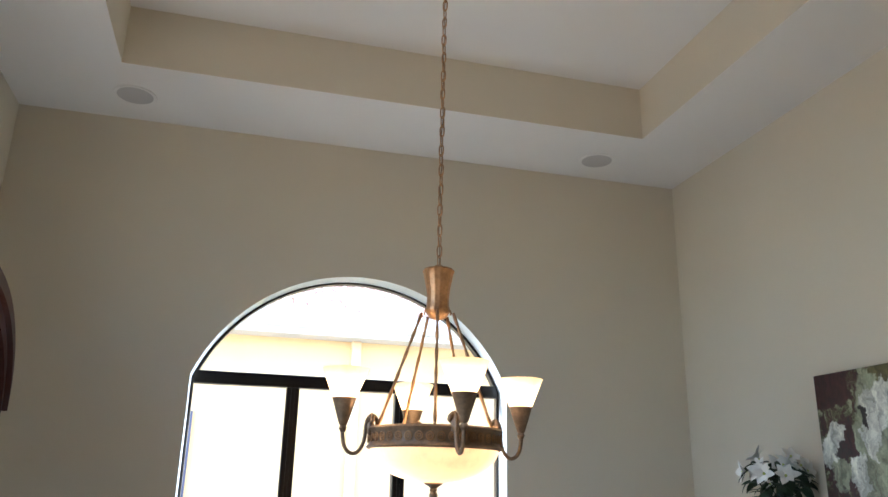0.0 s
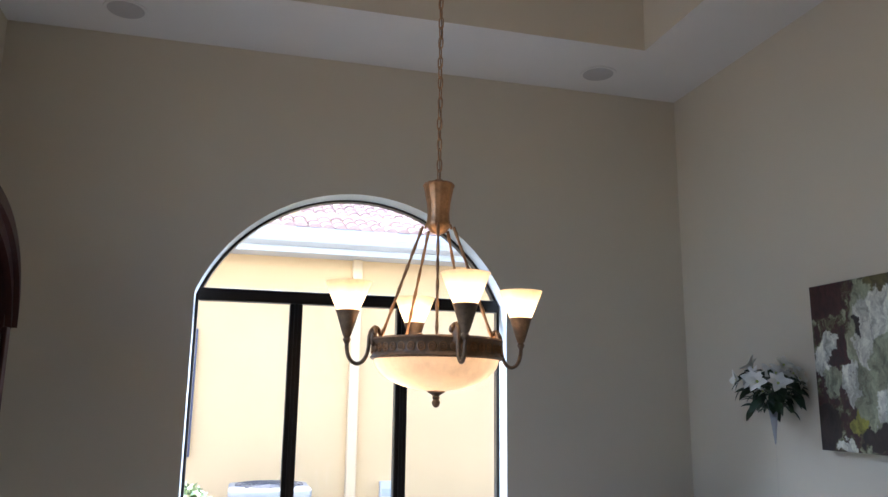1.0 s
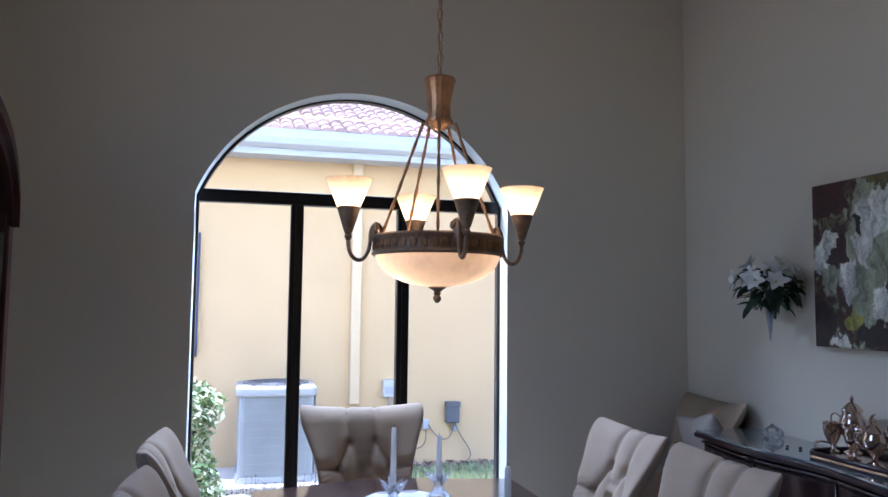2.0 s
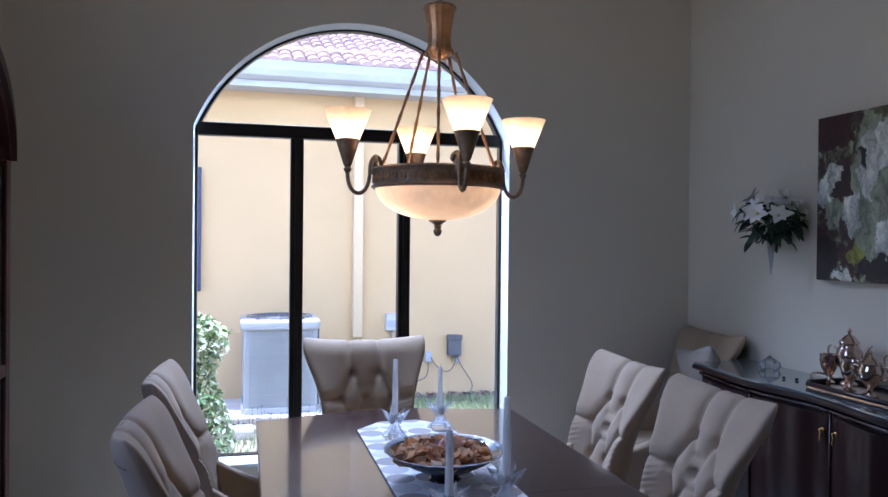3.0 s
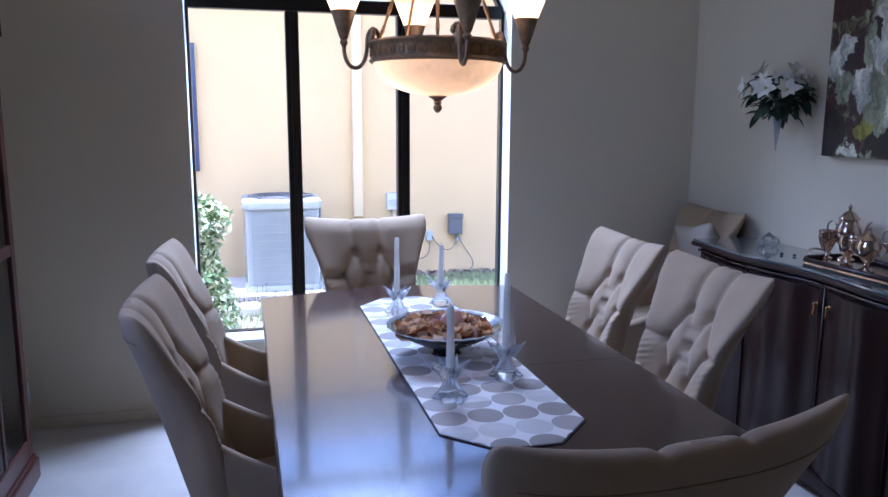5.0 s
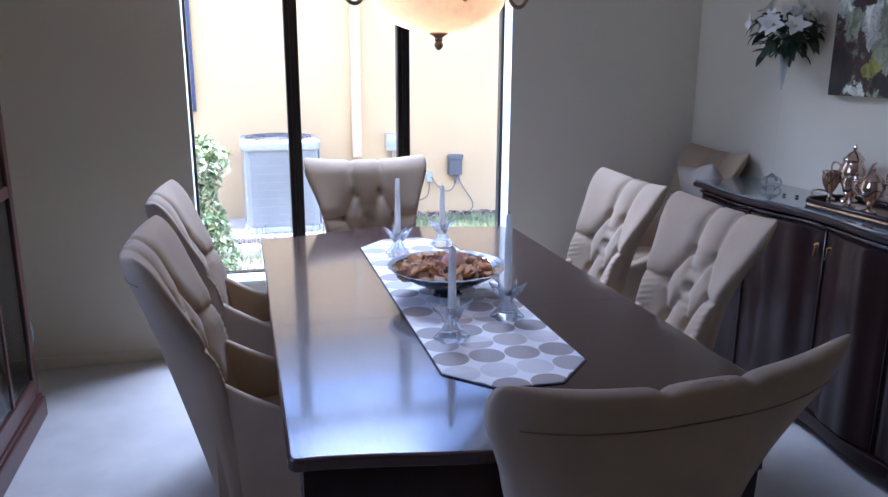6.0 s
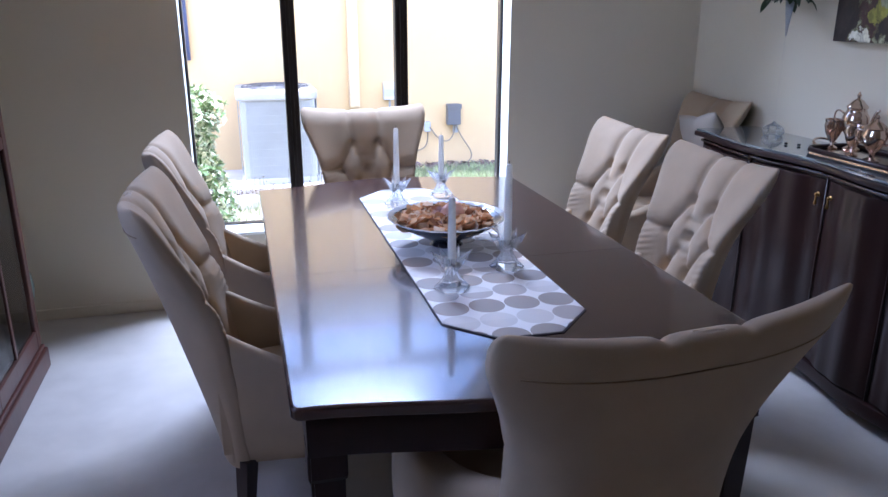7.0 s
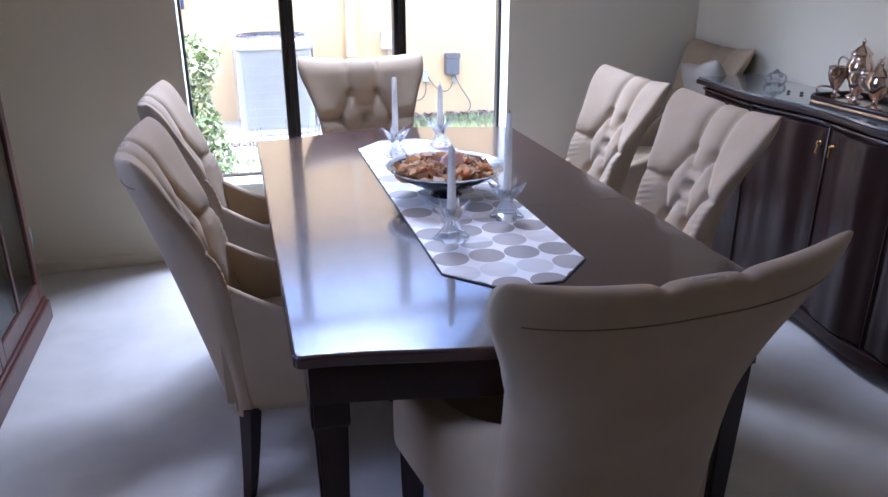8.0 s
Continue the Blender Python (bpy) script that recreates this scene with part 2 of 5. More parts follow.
    for name, a in (("baseboard", (X0, X1, Y1 - 0.014, Y1, 0, 0.055)), ("baseboard", (X1 - 0.014, X1, Y0, Y1 - 0.014, 0, 0.055)), ("baseboard", (X0, X0 + 0.014, Y0, Y1 - 0.014, 0, 0.055))):
        bm = B()
        box(bm, *a, bev=0.004)
        tagged(part(name, bm, M_BASE), "low painted baseboard along the wall", "baseboard", kind="structure")


def build_window():
    yf, yb = 3.922, 3.968
    win = tagged(new("window_1"), "arched bronze-framed window with three tall panes under a fanlight", "window", kind="structure")
    xs = [WX0 + (WX1 - WX0) * (1 - math.cos(math.pi * i / 40)) / 2 for i in range(41)]
    bm = B()
    w = 0.013
    outer = [(WX0, SILL + 0.004), (WX1, SILL + 0.004)] + [(x, arch_z(x)) for x in reversed(xs)]
    xc, zc = (WX0 + WX1) / 2, (SILL + CROWN) / 2
    inner = [(WX0 + w, SILL + 0.010), (WX1 - w, SILL + 0.010)] + [(xc + (x - xc) * (1 - w / 0.8), arch_z(x) - w * 0.7) for x in reversed(xs)]
    n = len(outer)
    V = [[bm.verts.new((a, y, b)) for a, b in loop] for loop in (outer, inner) for y in (yf, yb)]
    for i in range(n):
        j = (i + 1) % n
        for a, b in ((0, 2), (2, 3), (3, 1)):
            bm.faces.new((V[a][i], V[a][j], V[b][j], V[b][i]))
    part("window_frame", bm, M_FRAME, win)
    bm = B()
    box(bm, WX0 + w, WX1 - w, yf - 0.012, yb, 1.972, 2.036, bev=0.004)
    part("transom_bar", bm, M_FRAME, win)
    for x0, x1 in ((0.229, 0.294), (0.785, 0.849)):
        bm = B()
        box(bm, x0, x1, yf - 0.014, yb, SILL + 0.010, 1.972, bev=0.005)
        box(bm, x0 + 0.024, x1 - 0.024, yf - 0.022, yf - 0.013, SILL + 0.010, 1.972, bev=0.002)
        part("mullion", bm, M_FRAME, win)
    bm = B()
    box(bm, WX0 - 0.03, WX1 + 0.03, Y1 - 0.03, yf - 0.002, SILL - 0.012, SILL + 0.006, bev=0.005)
    part("window_sill", bm, M_REVEAL, win, "pale painted window sill")
    for x0, x1 in ((WX0 + w, 0.229), (0.294, 0.785), (0.849, WX1 - w)):
        bm = B()
        box(bm, x0, x1, 3.944, 3.948, SILL + 0.010, 1.972)
        part("pane", bm, M_PANE, win).visible_shadow = False
    bm = B()
    lo = [bm.verts.new((x, 3.946, 2.036)) for x, z in inner[2:]]
    hi = [bm.verts.new((x, 3.946, max(z, 2.037))) for x, z in inner[2:]]
    for i in range(len(lo) - 1):
        bm.faces.new((lo[i], lo[i + 1], hi[i + 1], hi[i]))
    part("fanlight_pane", bm, M_PANE, win).visible_shadow = False


build_room()
build_window()

# ---------------- outside the window ----------------
GROUND, NB = -0.13, 7.62       # the ground's height, the neighbouring wall's face
M_SOIL = surface("gravel_soil", (0.36, 0.31, 0.25), 0.95, vary=0.25, big=3, fine=40, relief=0.6, depth=0.01, space="World")
M_GRASS = surface("grass_blades", (0.34, 0.40, 0.20), 0.8, vary=0.35, big=6, fine=30, relief=0)
M_MULCH = surface("brown_mulch", (0.26, 0.18, 0.15), 0.95, vary=0.4, big=8, fine=30, relief=0.3, depth=0.004)
M_LEAF = surface("bush_leaf", (0.19, 0.29, 0.10), 0.5, vary=0.4, big=14, fine=60, relief=0)
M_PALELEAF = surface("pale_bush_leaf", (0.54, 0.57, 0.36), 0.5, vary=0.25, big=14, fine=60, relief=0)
M_BARK = surface("twig_bark", (0.12, 0.08, 0.05), 0.9, vary=0.3, relief=0.3)
M_ACGREY = surface("condenser_paint", (0.36, 0.37, 0.365), 0.45, vary=0.06, relief=0.03)
M_ACWIRE = surface("condenser_wire", (0.34, 0.355, 0.355), 0.5, vary=0.1, relief=0)
M_ACFIN = surface("condenser_fins", (0.33, 0.345, 0.34), 0.5, metal=0.3, vary=0.12, relief=0.05)
M_DARKGREY = surface("grey_plastic", (0.12, 0.12, 0.125), 0.5, vary=0.1, relief=0.03)
M_CABLE = surface("grey_cable", (0.21, 0.17, 0.13), 0.5, vary=0.1, relief=0)
M_CONCRETE = surface("pale_concrete", (0.52, 0.50, 0.46), 0.9, vary=0.12, big=4, fine=70, relief=0.3, depth=0.004)
M_SHUTTER = surface("blue_shutter_paint", (0.045, 0.06, 0.13), 0.5, vary=0.15, relief=0.03)


def build_outside():
    rng = random.Random(4)
    bm = B()
    box(bm, -300, 300, Y1 + THICK, 300, -0.6, GROUND)
    box(bm, -300, 300, -300, Y1 + THICK, -0.6, -0.15)
    tagged(part("ground", bm, M_SOIL), "pale gravelly ground of the side yard", "ground", kind="structure")

    house = thing("neighbouring_house", "cream stucco house side under a red barrel-tile roof", "house", at=pose(0, NB, GROUND))
    bm = B()
    box(bm, -9, 9, 0, 0.3, -0.3, 3.5)
    part("wall", bm, M_STUCCO, house)
    bm = B()
    box(bm, -9, 9, -0.43, 0, 3.03, 3.06)
    part("soffit", bm, M_WHITE, house)
    bm = B()
    box(bm, -9, 9, -0.47, -0.44, 2.99, 3.20, bev=0.004)
    part("fascia", bm, M_WHITE, house, "white painted fascia board")
    bm = B()
    pts = [(-0.47, 3.08), (-0.56, 3.10), (-0.58, 3.14), (-0.57, 3.20), (-0.585, 3.215), (-0.60, 3.21), (-0.61, 3.13), (-0.585, 3.075), (-0.52, 3.05), (-0.47, 3.05)]
    a, b = [bm.verts.new((-9, y, z)) for y, z in pts], [bm.verts.new((9, y, z)) for y, z in pts]
    for i in range(len(pts)):
        j = (i + 1) % len(pts)
        bm.faces.new((a[i], a[j], b[j], b[i]))
    part("gutter", bm, M_WHITE, house, "white metal gutter")
    # barrel tiles: each is one half-round clay piece, overlapping up the slope
    slope = radians(22)
    bm = B()
    box(bm, -9, 9, 0, 4.6, -0.10, -0.03)
    bmesh.ops.transform(bm, matrix=Matrix.Translation((0, -0.56, 3.215)) @ Matrix.Rotation(slope, 4, "X"), verts=bm.verts)
    roof = part("roof", bm, M_ROOF, house, "red barrel-tile roof")
    tb = B()
    seg = 8
    def ring(y, r, z, up):
        out = []
        for i in range(seg + 1):
            ang = math.pi * i / seg
            out.append(tb.verts.new((-r * math.cos(ang), y, z + up * r * math.sin(ang) * 0.62)))
        return out
    r0, r1, r2 = ring(0, 0.058, 0.016, 1), ring(0.29, 0.050, -0.004, 1), ring(0, 0.047, 0.010, 1)
    for p, q in ((r0, r1), (r0, r2)):
        for i in range(seg):
            tb.faces.new((p[i], p[i + 1], q[i + 1], q[i]))
    tb.faces.new(r2)
    first = part("tile", tb, M_ROOF, roof, smooth=50)
    base = Matrix.Translation((0, -0.56, 3.215)) @ Matrix.Rotation(slope, 4, "X")
    made = 0
    for row in range(11):
        for col in range(-4, 25):
            m = base @ pose(col * 0.122, row * 0.245 - 0.03, rng.uniform(-0.004, 0.006), 0, 0, rng.uniform(-1.5, 1.5))
            if made == 0:
                ob = first
            else:
                ob = new("tile", first.data)
                ob.parent = roof
            ob.matrix_basis = m
            made += 1
    # downpipe and wall fittings
    bm = B()
    box(bm, 1.05, 1.15, -0.075, -0.005, 0.62, 3.03, bev=0.012)
    part("downpipe", bm, surface("cream_downpipe", (0.70, 0.545, 0.33), 0.5, vary=0.03, relief=0.02), house, "cream painted wall pipe cover")

    meter = thing("meter_box", "pale grey utility meter box on the stucco wall", "box", at=pose(1.455, NB, 0.64))
    bm = B()
    box(bm, -0.065, 0.065, -0.07, 0.0, -0.085, 0.085, bev=0.008)
    part("body", bm, surface("pale_meter_plastic", (0.58, 0.58, 0.56), 0.5, vary=0.05, relief=0.02), meter)
    bm = B()
    box(bm, -0.05, 0.05, -0.078, -0.071, -0.05, 0.02, bev=0.003)
    part("cover", bm, M_WHITE, meter)
    bm = B()
    tube(bm, [(0, -0.03, -0.085), (0, -0.03, -0.35), (0, -0.03, -0.74)], 0.012)
    part("conduit", bm, M_ACGREY, meter)

    switch = thing("disconnect_box", "dark grey electric disconnect box with trailing cables", "box", at=pose(2.11, NB, 0.39))
    bm = B()
    box(bm, -0.07, 0.07, -0.09, 0.0, -0.105, 0.105, bev=0.01)
    part("body", bm, M_DARKGREY, switch)
    bm = B()
    box(bm, -0.076, 0.076, -0.1, -0.088, 0.06, 0.11, bev=0.004)
    part("lid", bm, M_DARKGREY, switch)
    bm = B()
    tube(bm, bezier((0.02, -0.05, -0.105), (0.0, -0.07, -0.3), (-0.12, -0.07, -0.34), (-0.25, -0.05, -0.12)), 0.006)
    part("cable", bm, M_CABLE, switch)
    bm = B()
    tube(bm, bezier((0.03, -0.05, -0.105), (0.08, -0.09, -0.3), (0.28, -0.09, -0.4), (0.13, -0.12, -0.49)), 0.006)
    part("cable", bm, M_CABLE, switch)
    outlet = thing("outdoor_outlet", "small white outdoor outlet cover on stucco wall", "outlet", at=pose(1.84, NB, 0.27))
    bm = B()
    box(bm, -0.032, 0.032, -0.05, 0, -0.05, 0.05, bev=0.01)
    part("cover", bm, M_WHITE, outlet)
    bm = B()
    tube(bm, bezier((0, -0.04, -0.05), (0.0, -0.05, -0.2), (-0.03, -0.05, -0.22), (-0.12, -0.04, -0.24)), 0.006)
    part("cable", bm, M_CABLE, outlet)
    outlet2 = thing("cable_clamp", "small white cable fitting below the grey box", "fitting", at=pose(2.14, NB, 0.25))
    bm = B()
    box(bm, -0.025, 0.025, -0.04, 0, -0.05, 0.03, bev=0.008)
    part("body", bm, M_WHITE, outlet2)

    shutter = thing("window_shutter", "dark blue louvred shutter on the stucco wall", "shutter", at=pose(-0.60, NB, 1.555))
    bm = B()
    for a in ((-0.2, -0.15, -0.59, 0.59), (0.15, 0.2, -0.59, 0.59), (-0.15, 0.15, 0.53, 0.59), (-0.15, 0.15, -0.59, -0.52), (-0.15, 0.15, -0.03, 0.03)):
        box(bm, a[0], a[1], -0.055, -0.01, a[2], a[3], bev=0.003)
    part("frame", bm, M_SHUTTER, shutter)
    bm = B()
    box(bm, -0.15, 0.15, -0.02, -0.0, -0.53, 0.53)
    part("backing", bm, M_SHUTTER, shutter)
    bm = B()
    box(bm, -0.15, 0.15, -0.004, 0.004, -0.02, 0.02)
    slat = part("slat", bm, M_SHUTTER, shutter)
    slat.matrix_basis = pose(0, -0.033, -0.5, 35)
    for k in range(1, 26):
        ob = new("slat", slat.data)
        ob.parent = shutter
        ob.matrix_basis = pose(0, -0.033, -0.5 + k * 0.04, 35)

    # the condenser, louvred on all sides
    ac = thing("air_conditioner", "grey outdoor air-conditioning condenser with finned sides", "air conditioner", at=pose(0.315, 7.02, GROUND + 0.09))
    W = 0.335
    def rounded(w, r, n=6):
        return [(sx * (w - r) + r * math.cos(a), sy * (w - r) + r * math.sin(a)) for sx, sy, a0 in ((1, 1, 0), (-1, 1, 90), (-1, -1, 180), (1, -1, 270)) for a in (radians(a0 + 90 * i / n) for i in range(n + 1))]
    bm = B()
    prism(bm, rounded(W - 0.02, 0.07), 0.05, 0.72)
    part("coil", bm, M_ACFIN, ac, "finned coil", smooth=40)
    bm = B()
    prism(bm, rounded(W, 0.09), 0.0, 0.05, bev=0.006)
    part("base_pan", bm, M_ACGREY, ac)
    bm = B()
    prism(bm, rounded(W + 0.008, 0.09), 0.72, 0.80, bev=0.018, seg=3)
    part("top_cap", bm, M_ACGREY, ac, "pale grey top cover", smooth=40)
    bm = B()
    for k in range(7):
        tube(bm, [(0.07 * k / 1.6 * math.cos(2 * math.pi * i / 40) + 0.02 * math.cos(2 * math.pi * i / 40), (0.07 * k / 1.6 + 0.02) * math.sin(2 * math.pi * i / 40), 0.815) for i in range(40)], 0.004, n=5, closed=True)
    for i in range(8):
        a = math.pi * i / 4
        tube(bm, [(0.02 * math.cos(a), 0.02 * math.sin(a), 0.82), (0.29 * math.cos(a), 0.29 * math.sin(a), 0.806)], 0.005, n=5)
    part("fan_guard", bm, M_DARKGREY, ac, "dark round fan guard")
    bm = B()
    for k in range(9):
        z = 0.09 + k * 0.072
        pts = rounded(W - 0.006, 0.075, 4)
        tube(bm, [(x, y, z) for x, y in pts], 0.0015, n=4, closed=True)
    for k in range(-17, 18):
        d = k * 0.0172
        for q in ((d, -W + 0.004), (d, W - 0.004), (-W + 0.004, d), (W - 0.004, d)):
            tube(bm, [(q[0], q[1], 0.05), (q[0], q[1], 0.72)], 0.0016, n=4)
    part("grille", bm, M_ACWIRE, ac)
    bm = B()
    for sx in (-1, 1):
        for sy in (-1, 1):
            box(bm, sx * (W - 0.05) - 0.028, sx * (W - 0.05) + 0.028, sy * (W - 0.05) - 0.028, sy * (W - 0.05) + 0.028, 0.04, 0.73, bev=0.012)
    part("corner_post", bm, M_ACWIRE, ac)
    pad = thing("concrete_pad", "weathered concrete pad under the condenser", "pad", at=pose(0.28, 7.0, GROUND))
    bm = B()
    box(bm, -0.50, 0.44, -0.43, 0.42, -0.03, 0.09, bev=0.012)
    part("slab", bm, M_CONCRETE, pad)
    for k, (x, y, s) in enumerate(((-0.33, 6.62, 0.09), (-0.22, 6.35, 0.12), (-0.05, 6.28, 0.11), (-0.38, 6.9, 0.08), (0.02, 6.45, 0.07))):
        bm = B()
        box(bm, -s * 1.3, s * 1.3, -s * 0.7, s * 0.7, -0.02, s * 0.8, bev=0.02)
        for v in bm.verts:
            v.co += Vector(noise.noise_vector(v.co * 9 + Vector((k, 0, 0)))) * 0.02
        st = part("stone", bm, M_CONCRETE)
        st.matrix_basis = pose(x, y, GROUND, 0, 0, rng.uniform(-30, 30))
        tagged(st, "rough pale concrete block lying on the soil", "stone", "stones by the condenser")
    # dry weeds by the pad
    bm = B()
    for k in range(420):
        x, y = rng.uniform(-0.35, 0.75), 6.55 + rng.uniform(-0.22, 0.06)
        h = rng.uniform(0.03, 0.16) * (1.5 if k % 9 == 0 else 0.8)
        m = pose(x, y, GROUND + h, rng.uniform(-60, 60), rng.uniform(-60, 60), rng.uniform(0, 360))
        q = rng.uniform(0.006, 0.016)
        vs = [bm.verts.new(m @ Vector(p)) for p in ((-q, 0, 0), (0, -q * 0.6, 0.003), (q, 0, 0), (0, q * 0.6, 0.003))]
        bm.faces.new(vs)
        if k % 3 == 0:
            tube(bm, [(x, y, GROUND), (x + rng.uniform(-0.02, 0.02), y, GROUND + h)], 0.0015, n=3)
    tagged(part("dry_weeds", bm, M_BARK), "dry brown weeds round the concrete pad", "weeds", kind="stuff")
    # mulch and grass strips
    bm = B()
    for k in range(2600):
        x, y = rng.uniform(0.8, 4.2), NB - abs(rng.gauss(0, 0.28)) - 0.01
        a, s = rng.uniform(0, 360), rng.uniform(0.012, 0.032)
        m = pose(x, y, GROUND + rng.uniform(0, 0.03), rng.uniform(-40, 40), rng.uniform(-40, 40), a)
        vs = [bm.verts.new(m @ Vector(p)) for p in ((-s, -s * 0.4, 0), (s, -s * 0.3, 0), (s, s * 0.4, 0.004), (-s, s * 0.3, 0.004))]
        bm.faces.new(vs)
    tagged(part("mulch", bm, M_MULCH), "brown bark mulch along the house wall", "mulch", kind="stuff")
    bm = B()
    def blade(x, y, h):
        a, lean = rng.uniform(0, 6.28), rng.uniform(0.1, 0.6) * h
        dx, dy, w = math.cos(a), math.sin(a), rng.uniform(0.003, 0.006)
        p = [(x - dy * w, y + dx * w, GROUND), (x + dy * w, y - dx * w, GROUND), (x + dx * lean * 0.4 + dy * w * 0.7, y + dy * lean * 0.4 - dx * w * 0.7, GROUND + h * 0.6), (x + dx * lean, y + dy * lean, GROUND + h)]
        vs = [bm.verts.new(q) for q in p]
        bm.faces.new((vs[0], vs[1], vs[2]))
        bm.faces.new((vs[0], vs[2], vs[3]))
    for k in range(15000):
        x = rng.uniform(0.7, 3.6)
        y = rng.uniform(5.2, 7.32)
        if y > 6.5 and x < 0.95:
            continue
        blade(x, y, rng.uniform(0.04, 0.10))
    for k in range(5000):
        blade(rng.uniform(-0.7, 0.7), rng.uniform(4.7, 5.75), rng.uniform(0.03, 0.08))
    for k in range(700):
        blade(rng.uniform(-0.5, 0.7), rng.uniform(5.8, 6.5), rng.uniform(0.03, 0.09))
    tagged(part("grass", bm, M_GRASS), "short green grass in the side yard", "grass", kind="stuff")

    # the bush by the window
    bush = thing("bush", "dense green bush with pale sunlit leaves", "bush", at=pose(-0.40, 5.25, GROUND))
    bm = B()
    for k in range(9):
        a = 2.4 * k
        p = [(0.03 * math.cos(a), 0.03 * math.sin(a), 0)]
        for s in range(1, 6):
            q = s / 5
            p.append((0.22 * q * math.cos(a + q), 0.22 * q * math.sin(a + q), 0.95 * q))
        tube(bm, p, [0.014 * (1 - 0.14 * s) for s in range(6)], n=5)
    part("trunk", bm, M_BARK, bush)
    bm, pale = B(), B()
    for k in range(5200):
        z = rng.uniform(0.06, 1.12)
        rad = 0.36 * (0.82 + 0.28 * math.sin(z * 7.0) * 0.5) * (1 if z < 0.9 else max(0.15, 1 - ((z - 0.9) / 0.23) ** 2))
        a = rng.uniform(0, 6.283)
        lump = 1 + 0.18 * noise.noise((3 * math.cos(a), 3 * math.sin(a), z * 5))
        r = rad * lump * math.sqrt(rng.uniform(0.35, 1.0))
        c = Vector((r * math.cos(a), r * math.sin(a), z))
        s = rng.uniform(0.014, 0.028)
        m = Matrix.Translation(c) @ Euler((rng.uniform(-1, 1), rng.uniform(-1, 1), rng.uniform(0, 6.28))).to_matrix().to_4x4()
        # outer leaves take the pale tone more often, sunlight put into colour
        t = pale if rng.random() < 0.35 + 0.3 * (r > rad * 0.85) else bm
        vs = [t.verts.new(m @ Vector(p)) for p in ((-s * 1.5, 0, 0), (0, -s * 0.6, s * 0.2), (s * 1.5, 0, 0), (0, s * 0.6, s * 0.2))]
        t.faces.new((vs[0], vs[1], vs[2]))
        t.faces.new((vs[0], vs[2], vs[3]))
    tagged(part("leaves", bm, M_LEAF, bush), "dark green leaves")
    tagged(part("pale_leaves", pale, M_PALELEAF, bush), "pale leaves, partly variegated, partly sunlight put into colour")


build_outside()

# ---------------- the dining table ----------------
TX0, TX1, TY0, TY1, TZ = 0.055, 1.110, 1.285, 3.06, 0.75


def build_table():
    t = thing("dining_table", "polished dark mahogany dining table with bowed ends", "table", at=pose(0, 0, 0))
    xc, hw = (TX0 + TX1) / 2, (TX1 - TX0) / 2
    def end(y, sgn, inset=0.0, bow=0.085):
        pts = []
        for i in range(25):
            u = -1 + 2 * i / 24
            pts.append((xc + u * (hw - inset), y + sgn * (bow * (1 - u * u) ** 2 - inset)))
        return pts
    def outline(inset, y0, y1, bow0, bow1):
        near, far = end(y0, -1, inset, bow0), end(y1, 1, inset, bow1)
        return near + far[::-1]
    seam = 2.01
    def half(y0, y1, b0, b1):
        bm = B()
        prism(bm, outline(0.0, y0, y1, b0, b1), TZ - 0.028, TZ)
        corners = [e for e in bm.edges if abs(e.verts[0].co.z - e.verts[1].co.z) > 0.02 and abs(abs(e.verts[0].co.x - xc) - hw) < 1e-4 and abs(e.verts[0].co.y - seam) > 0.1]
        bmesh.ops.bevel(bm, geom=corners, offset=0.02, segments=5, profile=0.5, affect="EDGES")
        es = [e for e in bm.edges if abs(e.verts[0].co.z - e.verts[1].co.z) < 1e-4 and not all(abs(v.co.y - seam) < 0.01 for v in e.verts)]
        bmesh.ops.bevel(bm, geom=es, offset=0.007, segments=4, profile=0.5, affect="EDGES")
        return bm
    part("tabletop", half(TY0, seam - 0.0009, 0.068, 0), M_TABLE, t)
    part("tabletop", half(seam + 0.0009, TY1, 0, 0.10), M_TABLE, t)
    bm = B()
    prism(bm, [(x, y) for x, y in outline(0.028, TY0, TY1, 0.068, 0.10)], TZ - 0.125, TZ - 0.0285, bev=0.003)
    part("apron", bm, M_DARKWOOD, t, smooth=35)
    for x in (TX0 + 0.066, TX1 - 0.060):
        for y in (TY0 + 0.075, TY1 - 0.075):
            bm = B()
            lathe(bm, [(0, 0), (0.027, 0), (0.030, 0.02), (0.036, 0.2), (0.047, 0.52), (0.048, 0.56), (0.055, 0.57), (0.055, 0.63), (0, 0.63)], 4, m=pose(x, y, 0, 0, 0, 45))
            bmesh.ops.bevel(bm, geom=[e for e in bm.edges if abs(e.verts[0].co.z - e.verts[1].co.z) > 0.01], offset=0.006, segments=2, affect="EDGES")
            part("leg", bm, M_DARKWOOD, t)


build_table()

